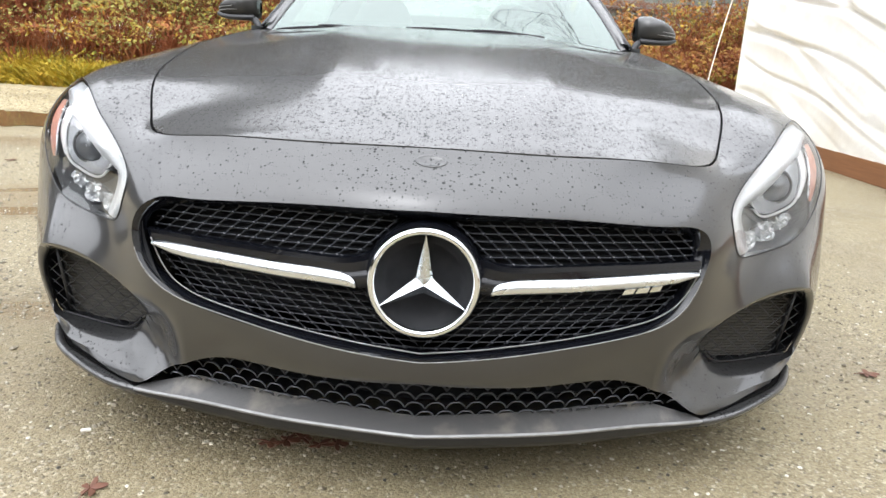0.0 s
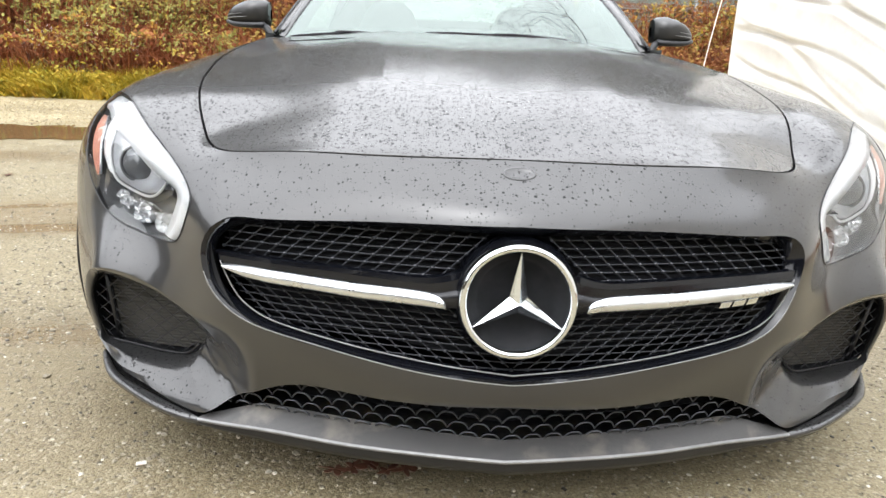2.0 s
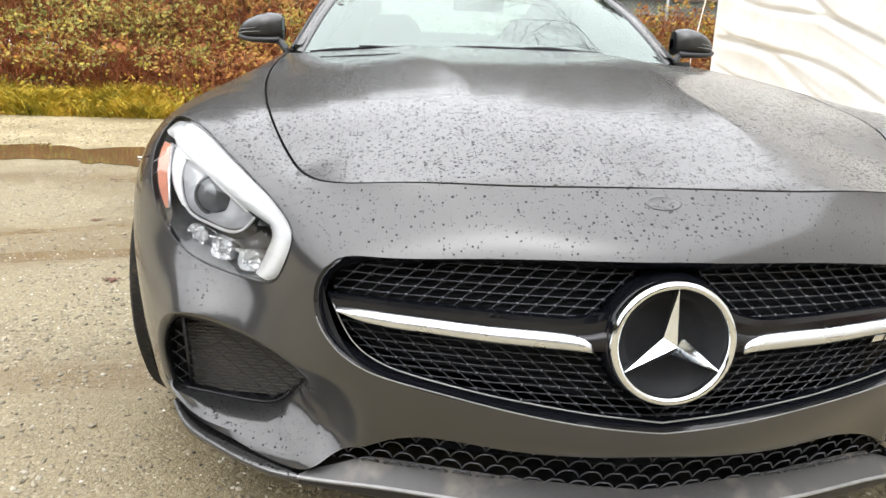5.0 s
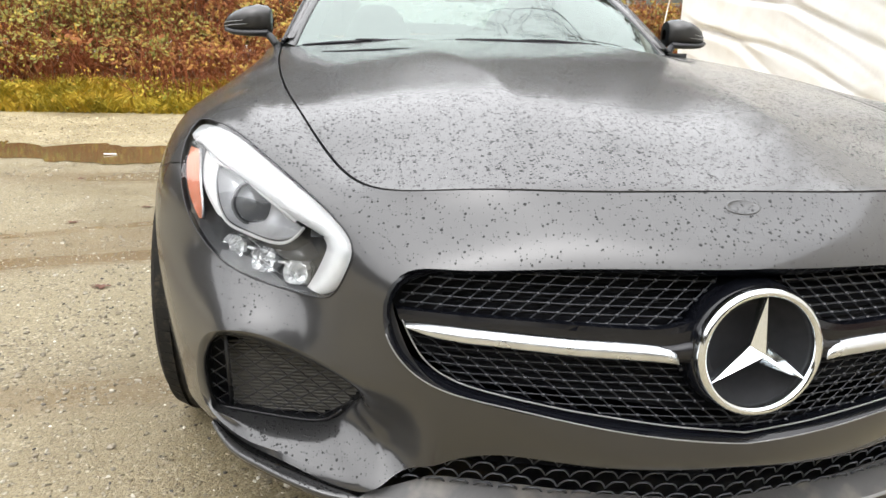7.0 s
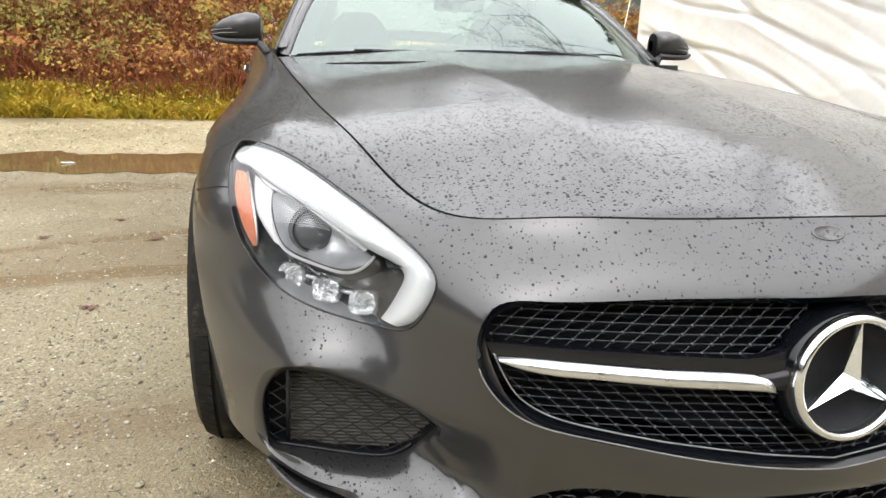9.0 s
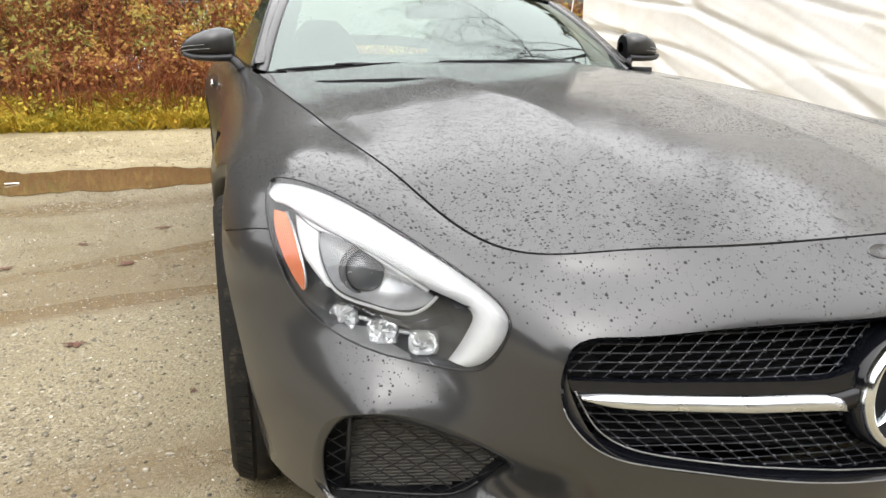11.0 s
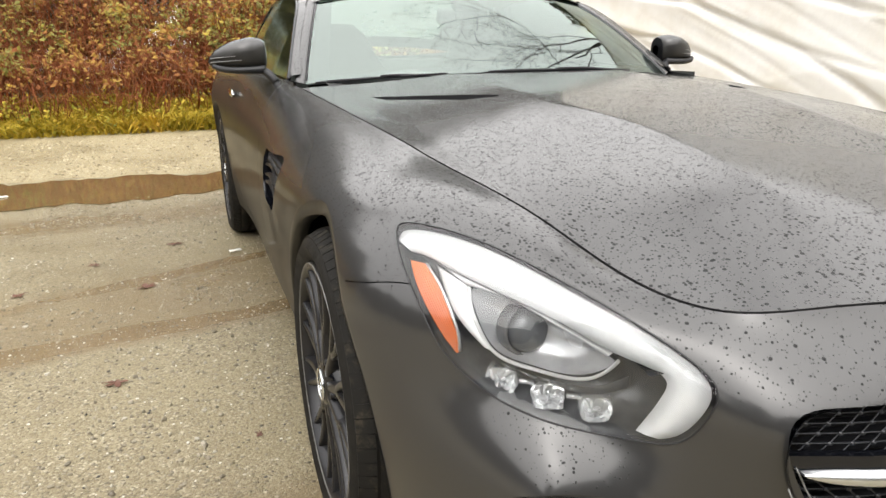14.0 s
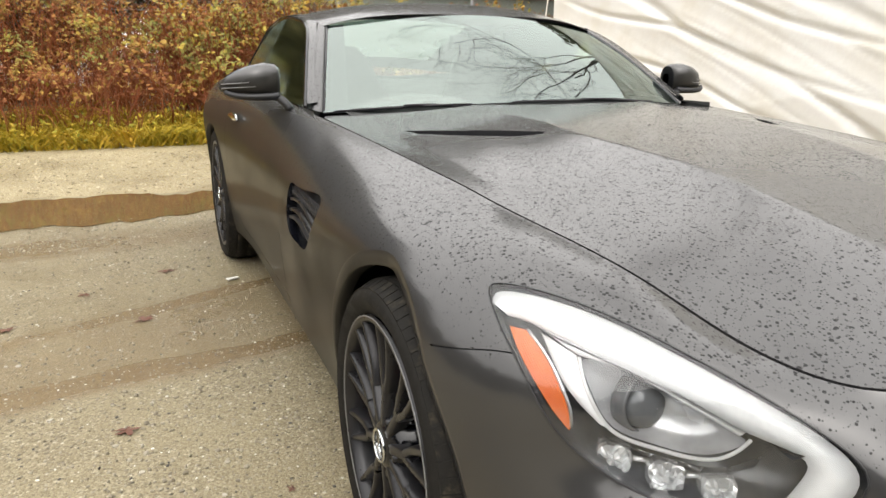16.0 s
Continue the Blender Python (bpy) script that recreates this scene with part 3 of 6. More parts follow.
# ---- hood ----
HOOD_EDGE = NET[2:13, 0]
fine = skin(np.linspace(0, COLS_U[12], 400), np.zeros(400))
CENTRE_Z = basis([.115, .2, .3, .42, .6, .9, 1.3, 1.8, 2.1])
CENTRE = np.array([.655, .679, .709, .738, .773, .822, .860, .884, .892])


def hood_zone(s, a, b):
    """0 to 1 up to the crease a, 1 to 2 up to the flank b, 2 to 3 on the flank."""
    s = np.maximum(s, 0)
    return np.where(s < a, (s / a), np.where(s < b, 1 + (s - a) / (b - a), 2 + (s - b) / (1 - b)))


def hood_z(x, y):
    x, y = np.abs(np.atleast_1d(x)), np.atleast_1d(y)
    xe, ze = np.interp(y, fine[:, 1], fine[:, 0]), np.interp(y, fine[:, 1], fine[:, 2])
    zc = CENTRE_Z(y) @ CENTRE
    s = np.clip(x / np.maximum(xe, 1e-4), 0, 1.05)
    # a raised middle between two creases, sloping shoulders and a flat edge
    crease = (.245 + .075 * ease((y - .70) / .5)) / np.maximum(xe, 1e-4)
    flank = .94 - .035 * ease((y - .5) / .7)
    creased = sum(np.interp(q, [0, 1, 2, 3.2], [0, 0, .94, 1.012]) for q in (hood_zone(s + d, crease, flank) for d in (-.016, -.008, 0, .008, .016))) / 5
    mixing = ease((y - .26) / .34)
    g = (1 - mixing) * s**2.3 + mixing * creased
    return zc + (ze - zc) * g


def cowl_y(x):
    return 1.735 + .20 * (np.abs(x) / .775) ** 2.2


side = fine[(fine[:, 1] < 1.915)]
rim = side[::3][:, :2].copy()
tang = np.gradient(rim, axis=0)
rim = rim + np.stack([-tang[:, 1], tang[:, 0]], 1) / np.linalg.norm(tang, axis=1)[:, None] * .0048
rim[0, 0] = 0
xs = np.linspace(.765, 0, 40)
half = np.concatenate([rim, np.stack([xs, cowl_y(xs)], 1)[1:]])
hood_out = np.concatenate([half, (half * (-1, 1))[-2:0:-1]])
gx, gy = np.meshgrid(np.arange(-.79, .80, .014), np.arange(.12, 1.97, .016))
SLOT = np.array([(.372, 1.262), (.385, 1.247), (.46, 1.283), (.622, 1.490), (.640, 1.562), (.45, 1.365)])
slots = [SLOT, (SLOT * (-1, 1))[::-1]]
hp, hf = fill(hood_out, slots, np.stack([gx.ravel(), gy.ravel()], 1))
e = .004
hz = hood_z(*hp.T)
hn = np.stack([-(hood_z(hp[:, 0] + e, hp[:, 1]) - hood_z(hp[:, 0] - e, hp[:, 1])) / (2 * e), -(hood_z(hp[:, 0], hp[:, 1] + e) - hood_z(hp[:, 0], hp[:, 1] - e)) / (2 * e), np.ones(len(hp))], 1)
mid_line = np.abs(hp[:, 0]) < e
hn[mid_line, 0] = 0
hn /= np.linalg.norm(hn, axis=1)[:, None]
hv = np.column_stack([hp, hz])
up = np.cross(hv[hf[:, 1]] - hv[hf[:, 0]], hv[hf[:, 2]] - hv[hf[:, 0]])[:, 2] < 0
hf[up] = hf[up][:, ::-1]
hood = mesh("hood", hv, hf, PAINT, car, "long matte grey hood covered in raindrops", True, hn)
ring3 = np.column_stack([hood_out, hood_z(*hood_out.T)])
Pile().add(*loft([ring3, ring3 - (0, 0, .012)], closed_u=True)).make("edge_flange", PAINT, hood)
gutter = side[::3]
Pile().add(*loft([gutter + (0, 0, -.022) + np.array([.012, -.004, 0]), gutter + (0, 0, -.022) + np.array([-.02, .012, 0])])).pair("hood_gutter", DARK, car)
Pile().add(*loft([gutter, gutter - (0, 0, .012)])).pair("panel_flange", PAINT, car)
for s in slots:
    top3 = np.column_stack([s, hood_z(*s.T)])
    low3 = top3 - (0, 0, .014)
    pile = Pile().add(*loft([top3, low3], closed_u=True))
    pile.add(low3, [tuple(range(len(s)))])
    pile.make("air_slot", BLACK, hood, "black hood air outlet slot", smooth=False)

# round emblem pressed into the nose
ang = np.linspace(0, 2 * np.pi, 33)[:-1]


def nose_point(x, dv):
    """A place on the nose, x across and dv down from the emblem's middle."""
    uv0 = on_skin([(0, .637)])[0]
    return np.column_stack([np.asarray(x), np.asarray(dv) + uv0[1]])


def nose_disc(r, lift):
    uv = nose_point(r * np.cos(ang), r * np.sin(ang))
    return inward(*uv.T, -lift)


rows = [nose_disc(.0275, 0), nose_disc(.0268, .0012), nose_disc(.0235, .0012), nose_disc(.0225, .0004), nose_disc(.004, .0005)]
v, f = loft(rows, closed_u=True)
mesh("nose_emblem", v, f + [tuple(range(4 * 32, 5 * 32))], PAINT, car, "round grey emblem on the nose")


# ---- main grille ----
def grille_front(x, z, depth):
    """A place behind the skin's opening, at (x, z) of the front view."""
    x, z = np.atleast_1d(x), np.atleast_1d(z)
    t = np.clip((z - .31) / .26, 0, 1)
    y = np.interp(np.abs(x), [0, .1, .25, .40, .50, .6], [.0, .010, .036, .074, .110, .15])
    lean = .030 * np.clip((t - .55) / .45, 0, 1) ** 1.5
    return np.column_stack([x, y + lean + depth, z])


grille = lining(grille_ring, .030, GLOSS, "grille", "gloss black grille surround", mirrored=False, inset=.010, steps=((0, 0), (.12, .35), (.3, .9), (1, 1.0)))
low_edge = curve([(.488, .470), (.476, .444), (.456, .412), (.424, .389), (.36, .370), (.24, .350), (.12, .335), (0, .325)], 40)
low_edge = np.concatenate([low_edge, (low_edge * (-1, 1))[-2::-1]])
Pile().add(*tube(grille_front(*low_edge.T, .006), .0013, 6)).make("lower_bead", EDGE_GREY, grille, "thin bright trim along the lower grille edge")


def lattice(outline, pitch, rise, place, wire, node, bow=0.0, hole=None):
    """Crossed wires in a diamond pattern within an outline of the front view, with knots where they meet."""
    lo, hi = outline.min(0), outline.max(0)
    pile, slope = Pile(), rise / (pitch / 2)
    reach = (hi[1] - lo[1]) / slope
    ks = range(int((lo[0] - reach) / pitch) - 1, int((hi[0] + reach) / pitch) + 2)
    for sign in (-1, 1):
        for k in ks:
            zz = np.arange(lo[1], hi[1], rise / 3)
            xx = k * pitch + sign * (zz - lo[1]) / slope + bow * np.sin((zz - lo[1]) / rise * np.pi)
            ok = inside(outline, np.column_stack([xx, zz]))
            if hole:
                ok &= np.hypot(xx - hole[0], zz - hole[1]) > hole[2]
            i = 0
            while i < len(zz):
                if ok[i]:
                    j = i
                    while j + 1 < len(zz) and ok[j + 1]:
                        j += 1
                    if j - i >= 1:
                        pile.add(*tube(place(xx[i:j + 1], zz[i:j + 1]), wire, 4))
                    i = j + 1
                else:
                    i += 1
    if node:
        for r in range(int((hi[1] - lo[1]) / rise) + 1):
            for k in ks:
                x, z = (k + (r % 2) * .5) * pitch, lo[1] + r * rise
                if inside(outline, [(x, z)])[0] and not (hole and math.hypot(x - hole[0], z - hole[1]) < hole[2]):
                    c = place([x], [z])[0] - (0, wire, 0)
                    a = np.arange(8) * np.pi / 4
                    ring = np.column_stack([np.cos(a) * node, 0 * a, np.sin(a) * node])
                    v = np.concatenate([c + ring, c + ring * .6 - (0, node * .6, 0), [c - (0, node * .8, 0)]])
                    f = [(i, (i + 1) % 8, 8 + (i + 1) % 8, 8 + i) for i in range(8)] + [(8 + i, 8 + (i + 1) % 8, 16) for i in range(8)]
                    pile.add(v, f)
    return pile


full = np.concatenate([GRILLE, (GRILLE * (-1, 1))[-2:0:-1]])
shrunk = (full - (0, .44)) * (.982, .955) + (0, .44)
def pin_mesh(outline, pitch, rise, wire, pin, split, hole):
    """Level wires with pins at half-pitch steps, and slanting wires that fan out from the bar at height split."""
    lo, hi, pile = outline.min(0), outline.max(0), Pile()
    a = np.arange(8) * np.pi / 4

    def run(p):
        ok = inside(outline, p) & (np.hypot(p[:, 0], p[:, 1] - hole[0]) > hole[1])
        for part_ids in np.split(np.arange(len(p)), np.where(~ok)[0]):
            ids = [i for i in part_ids if ok[i]]
            if len(ids) > 1:
                pile.add(*tube(grille_front(*p[ids].T, .028), wire, 4))

    for side_s in (-1, 1):
        for zone in (-1, 1):
            count = int((hi[1] - lo[1]) / rise)
            for r in range(count):
                z = split + zone * (r + .5) * rise
                xs = np.arange(.0, hi[0] + .01, pitch / 3) * side_s
                run(np.column_stack([xs, 0 * xs + z]))
                for k in range(-count, int(hi[0] / pitch) + count):
                    x = (k - r * .5) * pitch
                    if x < 0 or not inside(outline, [(x, z)])[0] or math.hypot(x, z - hole[0]) < hole[1]:
                        continue
                    c = grille_front([x * side_s], [z], .028)[0] - (0, wire, 0)
                    ring = np.column_stack([np.cos(a) * pin, 0 * a, np.sin(a) * pin * .85])
                    pile.add(np.concatenate([c + ring, c + ring * .6 - (0, pin * .6, 0), [c - (0, pin * .8, 0)]]), [(i, (i + 1) % 8, 8 + (i + 1) % 8, 8 + i) for i in range(8)] + [(8 + i, 8 + (i + 1) % 8, 16) for i in range(8)])
            for k in range(-count, int(hi[0] / pitch) + count):
                r = np.arange(-.5, count, .34)
                x = (k - r * .5) * pitch
                p = np.column_stack([x * side_s, split + zone * (r + .5) * rise])[x >= 0]
                if len(p) > 1:
                    run(p)
    return pile


tagged(pin_mesh(shrunk, .0270, .0126, .0013, .0041, .458, (.4515, .100)).make("grille_mesh", WIRE, grille, "black wire lattice with round studs"), kind="stuff")
# thin grey tube drawn as the highlight on the opening's lower edge
edge_line = skin(*grille_ring.T)
edge_line = edge_line[edge_line[:, 2] < .46]
edge_line = edge_line[np.argsort(np.arctan2(edge_line[:, 0], .75 - edge_line[:, 2]))]
mesh("rim_glint", *tube(edge_line + (0, .001, 0), .0011, 6), EDGE_GREY, grille, "thin bright edge of the grille opening")
# near-black sheet stands in for the dark depth behind the lattice
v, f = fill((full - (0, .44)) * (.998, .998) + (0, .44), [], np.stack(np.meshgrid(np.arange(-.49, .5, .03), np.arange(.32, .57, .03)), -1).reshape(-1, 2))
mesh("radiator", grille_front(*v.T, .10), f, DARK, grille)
# slats of the radiator that glint through the lattice
pile = Pile()
for z in np.arange(.345, .55, .0125):
    xs = np.linspace(-.42, .42, 20)
    p = grille_front(xs, 0 * xs + z, .088)
    pile.add(*loft([p, p + (0, .010, .004)]))
tagged(pile.make("radiator_fin", BLACK, grille), kind="stuff")


def blade(name, top, low, depth, mat, label, crest=.4, swell=.002):
    """A bar across the grille, from the star to the grille's end; top and low edges in the front view."""
    for s in (1, -1):
        a, b = np.array(top), np.array(low)
        xs = np.linspace(0, 1, 40)
        ta, tb = curve(a, 40), curve(b, 40)
        back_a, front_a = grille_front(*ta.T, depth + .018), grille_front(*ta.T, depth + .004)
        front_b, back_b = grille_front(*tb.T, depth + .004), grille_front(*tb.T, depth + .018)
        nose = grille_front(*(ta * (1 - crest) + tb * crest).T, depth + .004 - swell)
        rows = np.array([back_a, front_a, nose, front_b, back_b]) * (s, 1, 1)
        v, f = loft(rows)
        if s > 0:
            f = [q[::-1] for q in f]
        mesh(name, v, f, mat, grille, label, mat is not GLOSS)


blade("chrome_bar", [(.111, .4345), (.114, .444), (.122, .4510), (.138, .4550), (.25, .4595), (.38, .4645), (.45, .4660), (.483, .4650)], [(.111, .4335), (.117, .4334), (.124, .4335), (.138, .4340), (.25, .4380), (.38, .4450), (.45, .4515), (.483, .4620)], -.004, SATIN, "bright satin silver grille bar", .80, .005)
blade("bar_bridge", [(.085, .464), (.100, .462), (.115, .458), (.135, .4555)], [(.085, .434), (.100, .4345), (.110, .4345), (.118, .436)], -.001, RIM, "dark stub between the bar and the ring")
blade("upper_blade", [(.09, .492), (.13, .480), (.2, .4785), (.35, .482), (.497, .484)], [(.09, .464), (.13, .4565), (.25, .4605), (.38, .4655), (.49, .467)], .004, GLOSS, "black horizontal grille blade", .4, .0)
pile = Pile()
for x0, x1 in ((.338, .358), (.362, .384), (.388, .407)):
    c = grille_front([x0, x1, x1 + .005, x0 + .005], [.4335 + .07 * (x0 - .338), .4335 + .07 * (x1 - .338), .443 + .07 * (x1 - .338), .443 + .07 * (x0 - .338)], .0)
    pile.add(np.concatenate([c, c - (0, .004, 0)]), [(0, 1, 2, 3)[::-1], (4, 5, 6, 7), (0, 1, 5, 4), (1, 2, 6, 5), (2, 3, 7, 6), (3, 0, 4, 7)])
pile.make("maker_badge", CHROME, grille, "small chrome model badge bar", smooth=False)

# the ring with its three-pointed star
STAR_C, STAR_T = np.array((0, .000, .4515)), radians(4)


def star_place(x, z, y=0.0):
    x, z, y = np.broadcast_arrays(np.asarray(x, float), z, y)
    return np.stack([x, y * math.cos(STAR_T) + z * math.sin(STAR_T), z * math.cos(STAR_T) - y * math.sin(STAR_T)], -1) + STAR_C


a = np.linspace(0, 2 * np.pi, 97)[:-1]
prof = [(.0795, .012), (.0795, .002), (.0815, -.004), (.0860, -.0065), (.0905, -.004), (.0930, .002), (.0935, .012)]
rows = [star_place(r * np.sin(a), r * np.cos(a), y) for r, y in prof]
emblem = Pile().add(*loft(rows, closed_u=True)).make("star_emblem", CHROME, car, "large chrome ring with a three-pointed star")
pile = Pile()
for k in range(3):
    t = radians(120 * k)
    for sgn in (1, -1):
        tip, root, notch = (0, .082), (0, 0), (math.sin(radians(60)) * .0165 * sgn, math.cos(radians(60)) * .0165)
        rot = lambda p: (p[0] * math.cos(t) + p[1] * math.sin(t), -p[0] * math.sin(t) + p[1] * math.cos(t))
        tip2 = (.0022 * sgn, .082)
        pts = [(*rot(tip), -.0035), (*rot(root), -.0125), (*rot(notch), .004), (*rot(tip2), .004)]
        p = np.array([star_place(x, z, y) for x, z, y in pts])
        pile.add(p, [(0, 1, 2, 3) if sgn > 0 else (0, 3, 2, 1)])
        w = np.array([star_place(x, z, y) for x, z, y in (pts[3], pts[2], (pts[2][0], pts[2][1], .012), (pts[3][0], pts[3][1], .012))])
        pile.add(w, [(0, 1, 2, 3) if sgn > 0 else (0, 3, 2, 1)])
pile.make("star", CHROME, emblem, smooth=False)
rows = [star_place(r * np.sin(a), r * np.cos(a), y) for r, y in ((.0935, .010), (.0965, .014), (.099, .03), (.101, .06))]
Pile().add(*loft(rows, closed_u=True)).make("mount", GLOSS, emblem, "gloss black star mount")
v, f = loft([star_place(r * np.sin(a), r * np.cos(a), y) for r, y in ((.080, .011), (.066, .018), (.060, .034), (.002, .036))], closed_u=True)
mesh("backplate", v, f, DARK, emblem, "black plate behind the star")

# ---- lower grille, splitter ----
LOW_TOP = curve([(0, .265), (.15, .263), (.30, .256), (.40, .248), (.45, .231), (.508, .188), (.538, .168)], 40)


def low_front(x, z, depth):
    y = np.interp(np.abs(x), [0, .25, .40, .50, .56], [.014, .052, .095, .122, .145])
    return np.column_stack([np.asarray(x), y + depth, np.asarray(z)])


outline = np.concatenate([LOW_TOP + (0, .004), [(.50, .180), (.3, .180), (0, .172)]])
outline = np.concatenate([outline, (outline * (-1, 1))[-2:0:-1]])
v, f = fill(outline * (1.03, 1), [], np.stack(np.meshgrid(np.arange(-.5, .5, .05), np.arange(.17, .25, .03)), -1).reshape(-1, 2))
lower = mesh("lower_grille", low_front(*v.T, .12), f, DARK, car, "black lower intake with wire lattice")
scales = Pile()
for row, z0 in enumerate(np.arange(.160, .272, .0175)):
    for x0 in np.arange(-.56, .56, .037) + (row % 2) * .0185:
        t = np.linspace(-1, 1, 9)
        xs, zs = x0 + .0185 * t, z0 + .0175 * (1 - np.abs(t) ** 2.2)
        ok = inside(outline, np.column_stack([xs, zs]))
        if ok.sum() > 2:
            scales.add(*tube(low_front(xs[ok], zs[ok], .030 + .010 * np.abs(t[ok])), .0017, 4))
tagged(scales.make("lattice", SCALE, lower, "grey fish-scale wire lattice"), kind="stuff")
top_edge = skin(np.linspace(0, COLS_U[6], 60), np.full(60, V_END))
Pile().add(*loft([top_edge, top_edge + (0, .006, -.002), top_edge + (0, .03, .002), top_edge + (0, .12, .006)])).mirror().make("bumper_return", BLACK, car)

EDGE = curve([(0, .009, .1645), (.03, .012, .1645), (.14, .028, .164), (.28, .060, .161), (.42, .108, .156), (.50, .132, .1525), (.552, .147, .152)], 50)
EDGE_OUT = curve([(.546, .1455, .1515), (.572, .1495, .156), (.608, .158, .163), (.66, .182, .174), (.718, .223, .183), (.757, .262, .185), (.785, .308, .187), (.806, .352, .190)], 48)
LIP_LINE = curve([(.547, .1515, .1575), (.563, .160, .162), (.587, .174, .165), (.655, .211, .177), (.721, .253, .186), (.754, .289, .187), (.783, .334, .188), (.804, .366, .191)], 48)
inner = np.column_stack([EDGE[:, 0] * .97, EDGE[:, 1] + np.interp(EDGE[:, 0], [0, .15, .3, .45, .552], [.042, .044, .044, .034, .010]), EDGE[:, 2] + np.interp(EDGE[:, 0], [0, .15, .3, .45, .552], [.019, .022, .028, .034, .009])])
Pile().add(*loft([inner + (0, .09, -.012), inner + (0, .001, -.012), inner])).mirror().make("splitter_floor", BLACK, car)
rows = [inner, (inner + EDGE) / 2 + (0, 0, .002), EDGE + (0, .003, .0035)]
Pile().add(*loft(rows)).mirror().make("splitter", CARBON, car, "carbon weave front splitter spotted with dirt")
rows = [EDGE + (0, .003, .0035), EDGE + (0, -.001, .002), EDGE + (0, -.001, -.001), EDGE + (0, .002, -.004)]
Pile().add(*loft(rows)).mirror().make("splitter_edge", EDGE_GREY, car, "pale splitter edge")
drop = np.interp(EDGE[:, 0], [0, .40, .552], [1, 1, .38])[:, None]
rows = [EDGE + (0, .002, -.004), EDGE + drop * (0, .004, -.018), EDGE + drop * (0, .012, -.030), EDGE + (0, .20, 0) + drop * (0, 0, -.030)]
Pile().add(*loft(rows)).mirror().make("splitter_underside", BLACK, car)
rows = [LIP_LINE + (0, .004, -.010), LIP_LINE + (0, .0005, -.004), (LIP_LINE + EDGE_OUT) / 2 + (0, 0, .001), EDGE_OUT + (0, .002, .0015), EDGE_OUT + (.002, -.001, -.002), EDGE_OUT + (0, .002, -.012), EDGE_OUT + (-.05, .06, -.006)]
Pile().add(*loft(rows)).pair("bumper_blade", PAINT, car, "thin lip under the side intake")

# ---- side intakes ----
MOUTH = curve([(.803, .237), (.806, .315), (.794, .353), (.775, .375), (.741, .378), (.704, .371), (.650, .356), (.587, .340), (.542, .324), (.528, .313), (.533, .305), (.560, .268), (.585, .236), (.600, .227), (.630, .219), (.707, .217), (.779, .218), (.797, .222)], 80, closed=True)


def mouth_place(x, z, depth=0.0):
    x, z = np.atleast_1d(x), np.atleast_1d(z)
    return np.column_stack([x, .236 + .42 * (x - .55) - .27 * (z - .29) + depth, z])


side_rim, mouth = skin(*intake_uv.T), mouth_place(*MOUTH.T)
shift = min(range(80), key=lambda k: np.linalg.norm(side_rim - np.roll(mouth, k, 0), axis=1).sum())
mouth = np.roll(mouth, shift, 0)
normal = skin_normal(*intake_uv.T)
gap = mouth - side_rim
slide = gap - normal * (gap * normal).sum(1)[:, None]
slide = slide / np.maximum(np.linalg.norm(slide, axis=1), 1e-6)[:, None]
soft = np.interp(side_rim[:, 0], [.50, .56, .66], [.085, .06, .004]) * np.interp(side_rim[:, 2], [.30, .36], [1.0, .35])
soft = np.maximum(soft, .004)[:, None]
rows = []
for h in np.linspace(0, 1, 12):
    low_part = (ease((.245 - side_rim[:, 2]) / .03) * ease((side_rim[:, 0] - .53) / .04))[:, None]
    p1, p2 = side_rim + slide * soft * (1 - low_part) + low_part * np.array((0, .028, .018)), mouth - low_part * (0, .042, .001) - (mouth_place(0, 0, .03)[0] - mouth_place(0, 0, 0)[0]) * .6
    rows.append(side_rim * (1 - h) ** 3 + 3 * p1 * h * (1 - h) ** 2 + 3 * p2 * h**2 * (1 - h) + mouth * h**3)
net = np.array(rows)
du, dv = np.roll(net, -1, 1) - np.roll(net, 1, 1), np.gradient(net, axis=0)
scoop_n = np.cross(du, dv)
scoop_n /= np.maximum(np.linalg.norm(scoop_n, axis=2), 1e-9)[..., None]
if (scoop_n[0] * normal).sum() < 0:
    scoop_n = -scoop_n
scoop_n[0] = np.where(soft > .02, normal, scoop_n[0])
sv, sf = loft(net, closed_u=True)
for s in (1, -1):
    turned = [q if s > 0 else q[::-1] for q in sf]
    if np.dot(np.cross(sv[sf[0][1]] - sv[sf[0][0]], sv[sf[0][2]] - sv[sf[0][0]]), scoop_n[0, 0]) < 0:
        turned = [q[::-1] for q in turned]
    mesh("intake_scoop", sv * (s, 1, 1), turned, PAINT, car, "matte grey scoop round the side intake", True, scoop_n.reshape(-1, 3) * (s, 1, 1))
